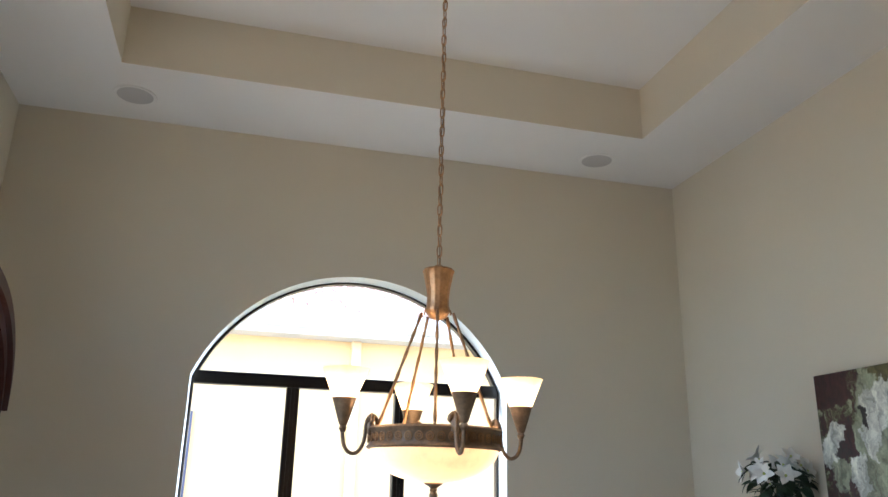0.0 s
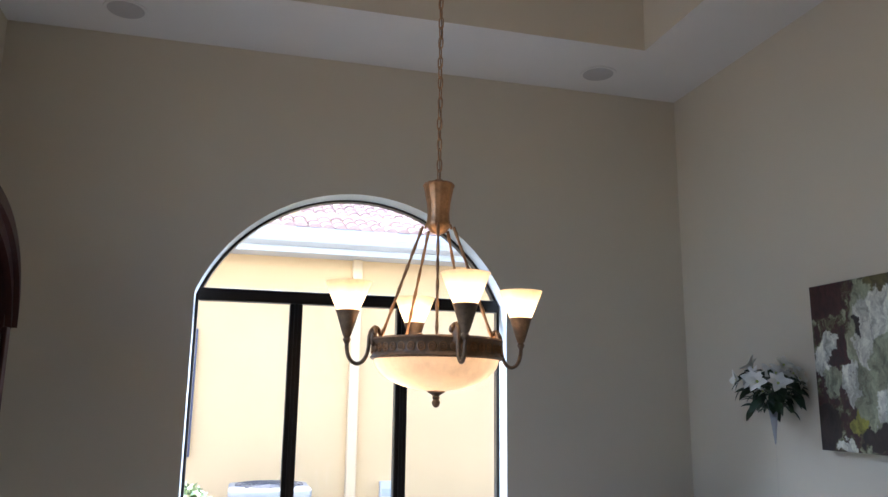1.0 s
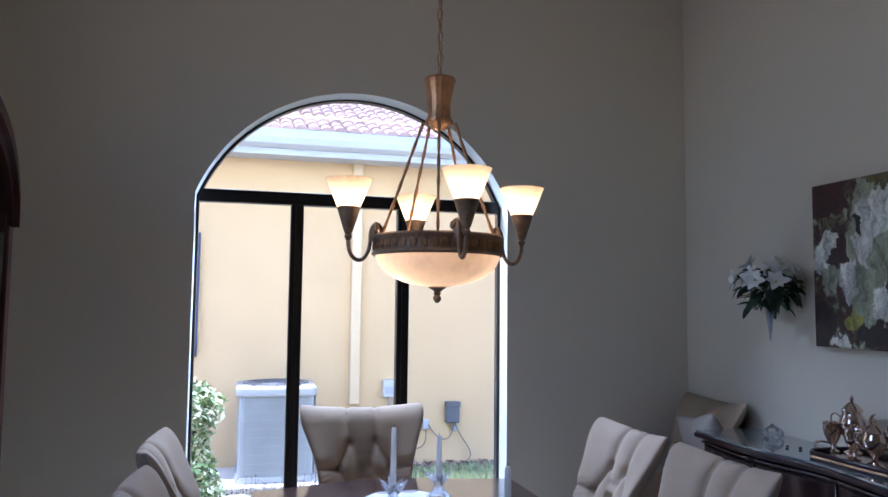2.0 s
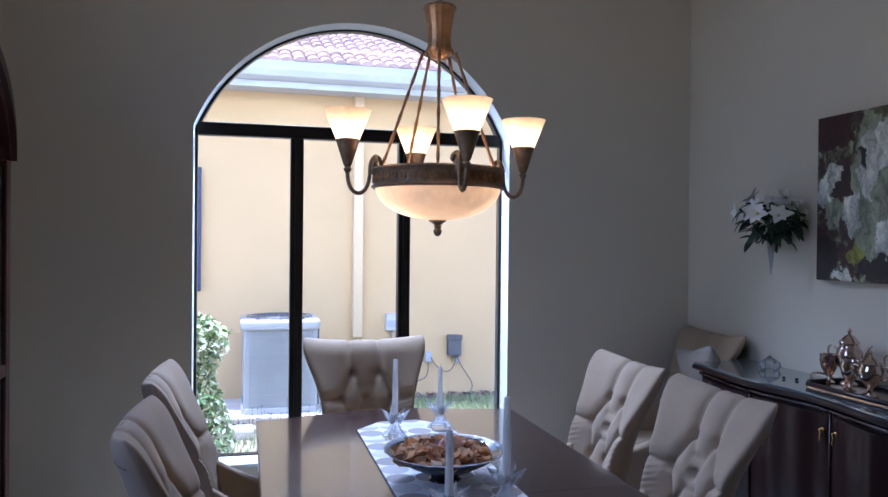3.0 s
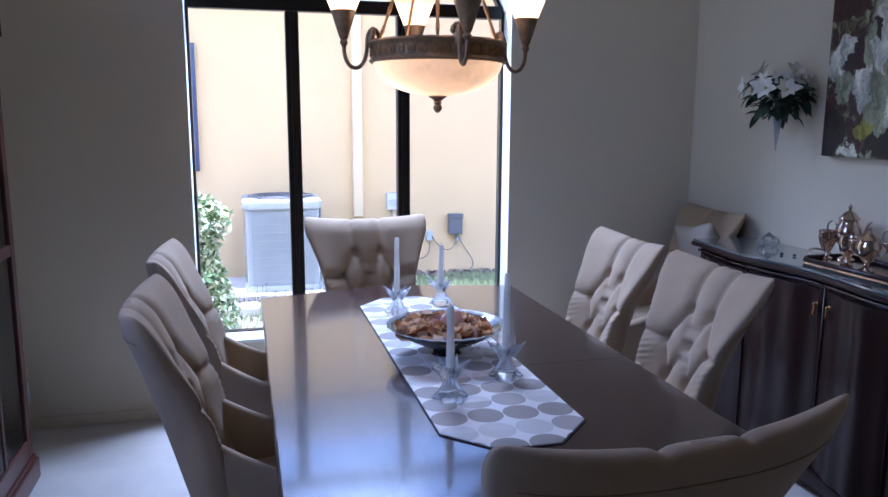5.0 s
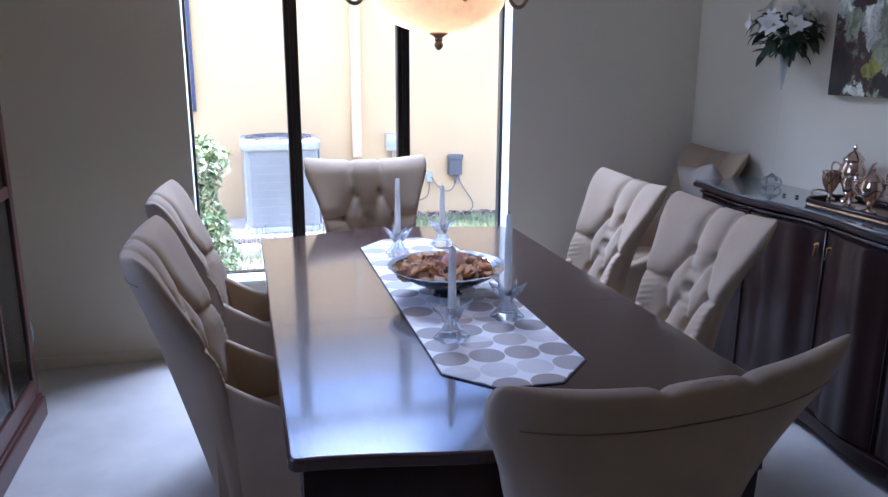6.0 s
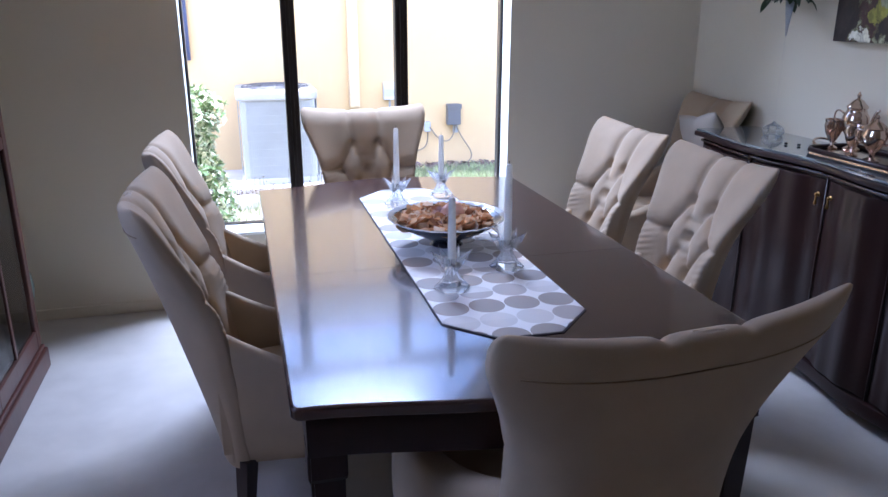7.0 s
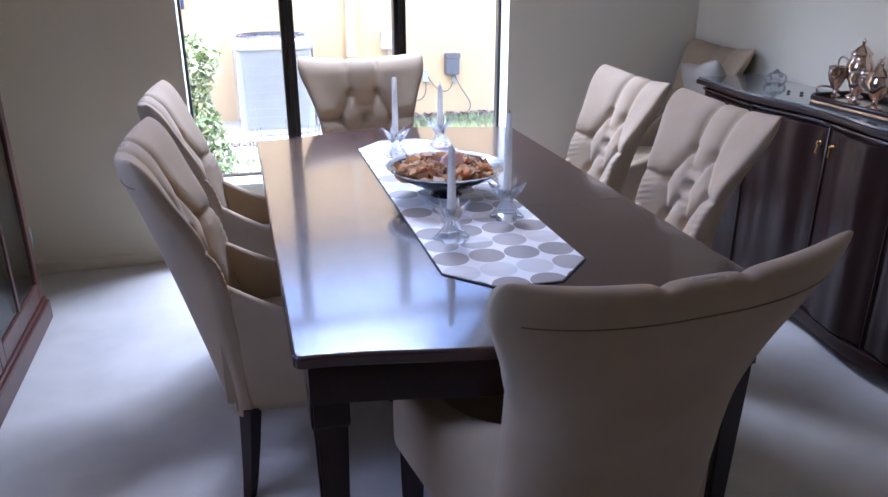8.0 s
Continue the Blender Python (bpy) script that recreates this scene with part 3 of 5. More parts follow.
# ---------------- the chairs ----------------
WIDTHS = [(0.27, 0.208), (0.50, 0.207), (0.70, 0.208), (0.80, 0.230), (0.87, 0.256), (0.93, 0.280), (1.00, 0.291)]
DEPTHS = [(0.27, 0.040), (0.50, 0.046), (0.70, 0.044), (0.85, 0.036), (0.95, 0.029), (1.01, 0.026)]
SWEEPS = [(0.27, 0.020), (0.50, 0.050), (0.72, 0.078), (0.88, 0.062), (1.00, 0.048)]
BUTTONS = [(-0.06, 0.847), (0.06, 0.847), (-0.12, 0.742), (0.0, 0.742), (0.12, 0.742), (-0.06, 0.637), (0.06, 0.637)]
PLEATS = [((-0.06, 0.847), (-0.068, 1.03)), ((0.06, 0.847), (0.068, 1.03))] + [(a, b) for a in BUTTONS for b in BUTTONS if a < b and 0.1 < math.dist(a, b) < 0.14 and abs(a[1] - b[1]) > 0.05] + [((-0.12, 0.742), (-0.26, 0.755)), ((0.12, 0.742), (0.26, 0.755)), ((-0.06, 0.637), (-0.07, 0.48)), ((0.06, 0.637), (0.07, 0.48))]


def seg_dist(p, a, b):
    ax, ay, bx, by = *a, *b
    k = max(0, min(1, ((p[0] - ax) * (bx - ax) + (p[1] - ay) * (by - ay)) / ((bx - ax) ** 2 + (by - ay) ** 2)))
    return math.hypot(p[0] - ax - k * (bx - ax), p[1] - ay - k * (by - ay))


def tuft(x, z):
    """How far the padding stands proud of its buttons and pleats."""
    near = min(seg_dist((x, z), a, b) for a, b in PLEATS)
    k = min(1.0, near / 0.052)
    d = 0.018 * (k * (2 - k)) ** 0.85 - 0.003 * math.exp(-(near / 0.006) ** 2)
    e = min(math.dist((x, z), b) for b in BUTTONS)
    wrinkle = 0.0022 * math.sin(z * 300 + x * 90) * math.exp(-((abs(x) - 0.2) / 0.05) ** 2 - ((z - 0.68) / 0.08) ** 2)
    return d - 0.027 * math.exp(-(e / 0.0150) ** 2) + wrinkle


def back_y(z):
    k = (z - 0.27) / 0.73
    return -0.262 - 0.215 * k ** 1.25


def build_chair():
    c = thing("dining_chair", "beige tufted upholstered wingback dining chair", "chair", "dining chairs")
    # the back: rounded sections stacked from the seat rail to the eared top
    bm = B()
    n, rows, rings = 256, 120, []
    levels = [(0.27 + 0.662 * i / rows, 1.0) for i in range(rows + 1)] + [(0.932 + 0.072 * math.sin(a), max(0.06, math.cos(a) ** 0.85)) for a in (radians(d) for d in (10, 20, 30, 40, 50, 60, 69, 77, 84, 88))]
    for z, shrink in levels:
        w, t = lerp_table(WIDTHS, z), lerp_table(DEPTHS, z)
        ring = []
        for i in range(n):
            a = 2 * math.pi * i / n
            cu, su = math.cos(a), math.sin(a)
            x = w * math.copysign(abs(cu) ** 0.55, cu) - (0 if shrink == 1 else math.copysign((1 - shrink) ** 1.5 * 0.03, cu))
            u = x / w
            y = back_y(min(z, 1.0)) + t * shrink * math.copysign(abs(su) ** 0.7, su)
            y += lerp_table(SWEEPS, z) * abs(u) ** 2.6
            if su > 0:
                y += tuft(x, z) * su ** 0.5 * shrink * min(1, (z - 0.4) / 0.1 if z > 0.4 else 0)
            top = max(0, (z - 0.86) / 0.16) ** 1.5
            zz = z + top * (0.030 * abs(u) ** 2.2 - 0.018) - (0.010 * top * math.exp(-((abs(x) - 0.066) / 0.012) ** 2))
            ring.append(bm.verts.new((x, y, zz)))
        rings.append(ring)
    for a, b in zip(rings, rings[1:]):
        for i in range(n):
            bm.faces.new((a[i], a[(i + 1) % n], b[(i + 1) % n], b[i]))
    bm.faces.new(rings[0][::-1])
    cap, hn = rings[-1], n // 2
    bm.faces.new((cap[0], cap[1], cap[n - 1]))
    for i in range(1, hn - 1):
        bm.faces.new((cap[i], cap[i + 1], cap[n - i - 1], cap[n - i]))
    bm.faces.new((cap[hn - 1], cap[hn], cap[hn + 1]))
    back = part("backrest", bm, M_FABRIC, c, smooth=180)
    for x, z in BUTTONS[:5]:
        bm = B()
        lathe(bm, [(0, 0.006), (0.006, 0.005), (0.0095, 0.0), (0.0095, -0.003)], 12, m=pose(x, back_y(z) + lerp_table(DEPTHS, z) - 0.034, z, -90 + 16))
        part("button", bm, M_FABRIC, back, smooth=60)
    bm = B()
    seam = []
    zs, w = 0.935, lerp_table(WIDTHS, 0.935)
    for i in range(49):
        u = -0.89 + 1.78 * i / 48
        su = math.sqrt(1 - min(1, abs(u) ** (1 / 0.55)) ** 2)
        seam.append((u * w, back_y(zs) - lerp_table(DEPTHS, zs) * su ** 0.7 - 0.0006 + lerp_table(SWEEPS, zs) * abs(u) ** 2.6, zs + 0.32 * (0.030 * abs(u) ** 2.2 - 0.018)))
    tube(bm, seam, 0.0013, n=6)
    part("piping", bm, M_PIPING, back, smooth=180)
    # the wings, which sweep down and forward into low arms
    for s in (-1, 1):
        bm = B()
        prof = [(i / 22) for i in range(23)]
        secs = []
        for k in prof:
            y = -0.292 + 0.552 * k
            zt = 0.468 + 0.200 * (1 - k) ** 1.9
            zb = 0.275 if y > -0.262 else 0.30
            x = 0.172 + 0.046 * k ** 0.9
            th = 0.039 * (0.66 + 0.34 * min(1, k / 0.4))
            sec = []
            m = 20
            for i in range(m):
                a = 2 * math.pi * i / m
                cx, cz = math.cos(a), math.sin(a)
                end = min(1, (1 - k) / 0.06 + 0.35)
                sec.append(bm.verts.new((s * (x + th * end * math.copysign(abs(cx) ** 0.6, cx)), y if k < 1 else y - 0.0, (zt + zb) / 2 + (zt - zb) / 2 * math.copysign(abs(cz) ** 0.38, cz))))
            secs.append(sec)
        for a, b in zip(secs, secs[1:]):
            for i in range(20):
                bm.faces.new((a[i], a[(i + 1) % 20], b[(i + 1) % 20], b[i]))
        bm.faces.new(secs[0])
        bm.faces.new(secs[-1][::-1])
        part("arm", bm, M_FABRIC, c, smooth=70)
    bm = B()
    prism(bm, [(-0.200, -0.270), (0.200, -0.270), (0.236, 0.252), (-0.236, 0.252)], 0.272, 0.40, bev=0.02, seg=3)
    part("seat_frame", bm, M_FABRIC, c, smooth=50)
    bm = B()
    lathe(bm, [(0, 0.475)] + [(0.30 * math.sin(a) ** 0.5, 0.435 + 0.05 * math.cos(a)) for a in (radians(d) for d in range(8, 181, 9))] + [(0, 0.385)], 48)
    for v in bm.verts:
        k = max(abs(v.co.x), abs(v.co.y)) / max(1e-6, math.hypot(v.co.x, v.co.y))
        f = 0.55 + 0.45 / max(k, 0.5)
        v.co.x, v.co.y = v.co.x * f * 0.60, v.co.y * f * 0.80
    part("seat", bm, M_FABRIC, c, smooth=180)
    for s in (-1, 1):
        bm = B()
        path = [(s * 0.215, 0.225, 0.29), (s * 0.215, 0.228, 0.15), (s * 0.215, 0.23, 0.0)]
        tube(bm, path, [0.030, 0.026, 0.019], n=4)
        part("leg", bm, M_DARKWOOD, c)
        bm = B()
        path = [(s * 0.195, -0.235, 0.29), (s * 0.195, -0.243, 0.18), (s * 0.196, -0.254, 0.06), (s * 0.197, -0.262, 0.0)]
        tube(bm, path, [0.030, 0.026, 0.021, 0.018], n=4)
        part("leg", bm, M_DARKWOOD, c)
    return c


def build_chairs():
    c = build_chair()
    c.matrix_basis = pose(0.553, 3.10, 0, 0, 0, 180)
    for x, y, a in ((0.175, 2.74, -91), (0.19, 2.06, -90), (1.035, 2.69, 90), (1.025, 2.085, 90)):
        side = copy_thing(c, pose(x, y, 0, 0, 0, a))
        side.scale = (0.93, 1.0, 1.0)
    host = copy_thing(c, pose(0.60, 1.392, 0, 0, 0, 5))
    host.scale = (1.115, 1.0, 1.01)
    spare = copy_thing(c, pose(1.945, 3.475, 0, 0, 0, 90))
    spare.scale = (0.93, 1.0, 1.0)
    tagged(spare, "beige upholstered chair with a cushion, standing in the corner", "chair")


build_chairs()

# ---------------- the chandelier ----------------
M_BRONZE = surface("antique_bronze", (0.46, 0.25, 0.11), 0.4, metal=0.55, vary=0.35, big=14, fine=90, relief=0.25, depth=0.001)
M_DKBRONZE = surface("dark_bronze", (0.31, 0.20, 0.11), 0.45, metal=0.3, vary=0.35, big=14, fine=90, relief=0.25, depth=0.001)


def shade_glass(name, color, through_part):
    m = bpy.data.materials.new(name)
    m.use_nodes = True
    nt = m.node_tree
    nt.nodes.clear()
    out, mx, mx2 = nt.nodes.new("ShaderNodeOutputMaterial"), nt.nodes.new("ShaderNodeMixShader"), nt.nodes.new("ShaderNodeMixShader")
    df, tl, gl = nt.nodes.new("ShaderNodeBsdfDiffuse"), nt.nodes.new("ShaderNodeBsdfTranslucent"), nt.nodes.new("ShaderNodeBsdfGlossy")
    c = ramp(nt, noise_tex(nt, coords(nt), 7, 5, 0.7), [(0.3, tuple(x * 0.8 for x in color)), (0.5, color), (0.75, tuple(min(1, x * 1.15) for x in color))])
    nt.links.new(c, df.inputs[0])
    nt.links.new(c, tl.inputs[0])
    gl.inputs["Roughness"].default_value = 0.25
    mx.inputs[0].default_value = through_part
    mx2.inputs[0].default_value = 0.05
    nt.links.new(df.outputs[0], mx.inputs[1])
    nt.links.new(tl.outputs[0], mx.inputs[2])
    nt.links.new(mx.outputs[0], mx2.inputs[1])
    nt.links.new(gl.outputs[0], mx2.inputs[2])
    nt.links.new(mx2.outputs[0], out.inputs[0])
    return m


M_SHADE = shade_glass("frosted_shade", (0.88, 0.72, 0.48), 0.5)
M_ALABASTER = shade_glass("alabaster_bowl", (0.90, 0.735, 0.53), 0.5)
LX, LY = 0.562, 2.19
LAMP_WATTS, BOWL_WATTS = 0.13, 0.30


def point_lamp(x, y, z, watts):
    l = new("bulb_light", bpy.data.lights.new("bulb_light", "POINT"))
    l.data.energy, l.data.color, l.data.shadow_soft_size = watts, (1.0, 0.74, 0.46), 0.018
    l.location = (x, y, z)


def build_chandelier():
    ch = thing("chandelier", "antique bronze chandelier with four lit glass shades and an alabaster bowl", "chandelier", at=pose(LX, LY, 0))
    # ceiling cup and chain of separate links
    bm = B()
    lathe(bm, [(0, TRAY - 0.045), (0.012, TRAY - 0.045), (0.02, TRAY - 0.035), (0.055, TRAY - 0.012), (0.06, TRAY)], 28)
    part("ceiling_cup", bm, M_BRONZE, ch, smooth=60)
    link = B()
    loop = []
    for i in range(20):
        a = 2 * math.pi * i / 20
        loop.append((0.0075 * math.cos(a), 0, 0.0135 * math.sin(a) + math.copysign(0.007, math.sin(a))))
    tube(link, loop, 0.0022, n=6, closed=True)
    first = part("chain_link", link, M_BRONZE, ch, smooth=180)
    z, k = 2.178, 0
    while z < TRAY - 0.05:
        ob = first if k == 0 else new("chain_link", first.data)
        ob.parent = ch
        ob.matrix_basis = pose(0.0008 * math.sin(k), 0, z, 0, 0, 45 + 90 * (k % 2) + 7 * math.sin(k * 1.7))
        z += 0.0345
        k += 1
    bm = B()
    tube(bm, [(0.003 * math.sin(i * 0.9), 0.003 * math.cos(i * 0.9), 2.15 + (TRAY - 2.18) * i / 60) for i in range(61)], 0.0022, n=5)
    part("cord", bm, M_DKBRONZE, ch, "dark cord threaded through the chain")
    # fluted stem
    bm = B()
    lathe(bm, [(0, 2.168), (0.012, 2.166), (0.02, 2.157), (0.046, 2.152), (0.049, 2.145), (0.045, 2.138), (0.042, 2.12), (0.036, 2.09), (0.033, 2.06), (0.034, 2.035), (0.036, 2.03), (0.037, 2.018), (0.030, 2.008), (0.022, 1.998), (0, 1.99)], 60, flute=0.025, lobes=15)
    part("stem", bm, M_BRONZE, ch, "fluted golden bronze stem", smooth=40)
    # rods from the stem to the ring, each with a hook and a loop
    for i in range(5):
        a = math.atan2(LY, LX) + math.pi + 2 * math.pi * i / 5
        p0, p1 = Vector((0.050 * math.cos(a), 0.050 * math.sin(a), 2.012)), Vector((0.170 * math.cos(a), 0.170 * math.sin(a), 1.672))
        bm = B()
        tube(bm, [p0 + (p1 - p0) * q / 16 for q in range(17)], [0.0048 + 0.0012 * math.sin(q * 2.2) for q in range(17)], n=7)
        tube(bm, [p0 + Vector((math.cos(a) * (0.010 * math.cos(t) - 0.018), math.sin(a) * (0.010 * math.cos(t) - 0.018), 0.012 * math.sin(t))) for t in (radians(-30 + 25 * j) for j in range(10))], 0.003, n=6)
        tube(bm, [p1 + Vector((math.cos(a) * 0.008 * math.cos(t), math.sin(a) * 0.008 * math.cos(t), 0.010 * math.sin(t) - 0.006)) for t in (2 * math.pi * j / 12 for j in range(12))], 0.003, n=6, closed=True)
        part("rod", bm, M_BRONZE, ch, smooth=180)
    # the ring: a band with a raised pattern
    bm = B()
    R = 0.192
    lathe(bm, [(R - 0.012, 1.668), (R + 0.002, 1.670), (R + 0.006, 1.664), (R + 0.001, 1.658), (R - 0.002, 1.655), (R - 0.002, 1.624), (R + 0.002, 1.620), (R + 0.006, 1.615), (R + 0.001, 1.610), (R - 0.014, 1.610), (R - 0.014, 1.668)], 72)
    ring = part("ring", bm, M_DKBRONZE, ch, "dark bronze band with raised scrollwork", smooth=50)
    bm = B()
    for i in range(40):
        a = 2 * math.pi * i / 40
        m = Matrix.Rotation(a, 4, "Z") @ Matrix.Translation((R + 0.0005, 0, 1.639)) @ Matrix.Rotation(radians(90), 4, "Y")
        tube(bm, [m @ Vector((0.011 * math.cos(t), 0.010 * math.sin(t), 0)) for t in (2 * math.pi * j / 14 for j in range(14))], 0.0022, n=5, closed=True)
        tube(bm, [m @ Vector((0.0045 * math.cos(t), 0.0045 * math.sin(t), 0)) for t in (2 * math.pi * j / 10 for j in range(10))], 0.0022, n=5, closed=True)
    part("scrollwork", bm, M_BRONZE, ring, smooth=180)
    # the bowl
    bm = B()
    arc = [(0.186 * math.sin(radians(d)) ** 0.9 if d else 0.0, 1.618 - 0.098 * (1 - (1 - math.cos(radians(d))) ** 1.0) ) for d in range(0, 91, 6)]
    lathe(bm, arc, 64)
    part("bowl", bm, M_ALABASTER, ch, "veined pale alabaster glass bowl", smooth=180)
    bm = B()
    lathe(bm, [(0, 1.472), (0.005, 1.473), (0.011, 1.480), (0.013, 1.488), (0.008, 1.496), (0.012, 1.500), (0.009, 1.505), (0.016, 1.511), (0.027, 1.517), (0.024, 1.521), (0, 1.522)], 20)
    part("finial", bm, M_DKBRONZE, ch, smooth=60)
    # arms, holders and shades
    view = math.atan2(LY, LX)
    right = Vector((math.sin(view), -math.cos(view), 0))
    away = Vector((math.cos(view), math.sin(view), 0))
    for k, (l, d) in enumerate(((0.075, -0.258), (0.258, 0.075), (-0.075, 0.258), (-0.258, -0.075))):
        out = (right * l + away * d).normalized()
        P = lambda r, z: out * r + Vector((0, 0, z))
        path = bezier(P(0.172, 1.655), P(0.165, 1.715), P(0.205, 1.715), P(0.205, 1.66), 10)[:-1] + bezier(P(0.205, 1.66), P(0.203, 1.572), P(0.272, 1.572), P(0.270, 1.655), 14)
        bm = B()
        tube(bm, path, 0.0058, n=9)
        part("arm", bm, M_DKBRONZE, ch, smooth=180)
        bm = B()
        c = P(0.270, 0)
        lathe(bm, [(0, 1.648), (0.006, 1.650), (0.010, 1.658), (0.012, 1.662), (0.008, 1.668), (0.012, 1.674), (0.021, 1.702), (0.033, 1.741), (0.036, 1.745), (0.033, 1.747), (0, 1.744)], 28, m=Matrix.Translation(c))
        hold = part("shade_holder", bm, M_DKBRONZE, ch, "dark bronze cone holder", smooth=50)
        bm = B()
        lathe(bm, [(0.033, 1.745), (0.037, 1.755), (0.050, 1.786), (0.066, 1.826), (0.068, 1.829)], 40, m=Matrix.Translation(c))
        part("shade", bm, M_SHADE, ch, "lit frosted glass cone shade", smooth=180)
        point_lamp(LX + c.x, LY + c.y, 1.778, LAMP_WATTS)
        # cast leaf mask where the arm meets the ring
        bm = B()
        for j in range(7):
            t = radians(-90 + 30 * j)
            lathe(bm, [(0, -0.010), (0.007, -0.004), (0.008, 0.003), (0, 0.011)], 8, m=Matrix.Translation(P(0.190, 1.683)) @ Matrix.Translation(Vector((-out.y, out.x, 0)) * 0.014 * math.sin(t) + Vector((0, 0, 0.014 * math.cos(t)))))
        lathe(bm, [(0, -0.03), (0.010, -0.02), (0.013, 0.0), (0.008, 0.016), (0, 0.02)], 10, m=Matrix.Translation(P(0.192, 1.672)))
        part("leaf_boss", bm, M_DKBRONZE, ch, smooth=60)
    point_lamp(LX + 0.09, LY, 1.60, BOWL_WATTS * 0.5)
    point_lamp(LX - 0.09, LY, 1.60, BOWL_WATTS * 0.5)


build_chandelier()

# ---------------- ceiling speakers ----------------
M_GRILLE = surface("speaker_mesh", (0.50, 0.47, 0.44), 0.6, vary=0.1, fine=400, relief=0.4, depth=0.002)


def build_speakers():
    for x, y in ((-0.62, 3.53), (1.81, 3.555)):
        sp = thing("ceiling_speaker", "round flush ceiling speaker with a grey mesh grille", "speaker", "ceiling speakers", at=pose(x, y, CEIL))
        bm = B()
        lathe(bm, [(0.083, -0.004), (0.090, -0.006), (0.098, -0.005), (0.100, 0.0), (0.083, 0.0)], 48)
        part("rim", bm, M_CEIL, sp, smooth=60)
        bm = B()
        lathe(bm, [(0, -0.006), (0.04, -0.0055), (0.084, -0.0035), (0.084, 0.0)], 48)
        part("grille", bm, M_GRILLE, sp, smooth=60)


build_speakers()

# ---------------- on the table ----------------
RX0, RX1, RY0, RY1 = 0.415, 0.775, 1.475, 2.925


def runner_cloth():
    m, nt, bs = principled("circle_print_cloth")
    sep = nt.nodes.new("ShaderNodeSeparateXYZ")
    nt.links.new(coords(nt), sep.inputs[0])
    pitch = 0.090
    row = math_node(nt, "DIVIDE", sep.outputs[1], pitch)
    iy = math_node(nt, "FLOOR", row)
    odd = math_node(nt, "MODULO", math_node(nt, "ABSOLUTE", iy), 2.0)
    col = math_node(nt, "DIVIDE", sep.outputs[0], pitch)
    ix = math_node(nt, "FLOOR", col)
    dx = math_node(nt, "SUBTRACT", math_node(nt, "FRACT", col), 0.5)
    dy = math_node(nt, "SUBTRACT", math_node(nt, "FRACT", row), 0.5)
    d = math_node(nt, "SQRT", math_node(nt, "ADD", math_node(nt, "MULTIPLY", dx, dx), math_node(nt, "MULTIPLY", dy, dy)))
    inside = math_node(nt, "LESS_THAN", d, 0.488)
    wn_ = nt.nodes.new("ShaderNodeTexWhiteNoise")
    cmb = nt.nodes.new("ShaderNodeCombineXYZ")
    nt.links.new(ix, cmb.inputs[0])
    nt.links.new(iy, cmb.inputs[1])
    nt.links.new(cmb.outputs[0], wn_.inputs["Vector"])
    tone = mixed(nt, odd, ramp(nt, wn_.outputs["Value"], [(0.0, (0.29, 0.25, 0.225)), (1.0, (0.36, 0.32, 0.29))]), ramp(nt, wn_.outputs["Value"], [(0.0, (0.42, 0.39, 0.37)), (0.5, (0.50, 0.47, 0.45)), (0.52, (0.64, 0.63, 0.62)), (1.0, (0.68, 0.67, 0.66))]))
    # some circles are woven in two tones, split across the middle
    other = nt.nodes.new("ShaderNodeTexWhiteNoise")
    shifted = nt.nodes.new("ShaderNodeVectorMath")
    shifted.operation = "ADD"
    shifted.inputs[1].default_value = (31.0, 17.0, 5.0)
    nt.links.new(cmb.outputs[0], shifted.inputs[0])
    nt.links.new(shifted.outputs[0], other.inputs["Vector"])
    lit_half = math_node(nt, "MULTIPLY", math_node(nt, "GREATER_THAN", dy, 0.0), math_node(nt, "MULTIPLY", odd, math_node(nt, "GREATER_THAN", other.outputs["Value"], 0.35)))
    tone = mixed(nt, lit_half, tone, (0.70, 0.69, 0.68))
    weave = noise_tex(nt, coords(nt), 700, 2)
    col_ = mixed(nt, inside, (0.86, 0.86, 0.86), tone)
    nt.links.new(mixed(nt, 1.0, col_, ramp(nt, weave, [(0.3, (0.9,) * 3), (0.7, (1.0,) * 3)]), "MULTIPLY"), bs.inputs["Base Color"])
    bs.inputs["Roughness"].default_value = 0.6
    bs.inputs["Sheen Weight"].default_value = 0.2
    bump(nt, bs, weave, 0.2, 0.0006)
    return m


M_RUNNER = runner_cloth()
M_HEM = surface("dark_hem", (0.05, 0.045, 0.05), 0.8, vary=0.1, relief=0.1)
M_CRYSTAL = pane_glass("cut_crystal", (0.985, 0.99, 1.0), 1.5)
M_RIMGLASS = pane_glass("pressed_glass_rim", (0.93, 0.95, 0.98), 1.55)


def milky(m, share):
    """Cut facets scatter a share of the light that passes through."""
    nt = m.node_tree
    mx, tl = nt.nodes.new("ShaderNodeMixShader"), nt.nodes.new("ShaderNodeBsdfTranslucent")
    tl.inputs[0].default_value = (0.9, 0.93, 0.97, 1)
    out = next(n for n in nt.nodes if n.type == "OUTPUT_MATERIAL")
    mx.inputs[0].default_value = share
    nt.links.new(out.inputs[0].links[0].from_socket, mx.inputs[1])
    nt.links.new(tl.outputs[0], mx.inputs[2])
    nt.links.new(mx.outputs[0], out.inputs[0])


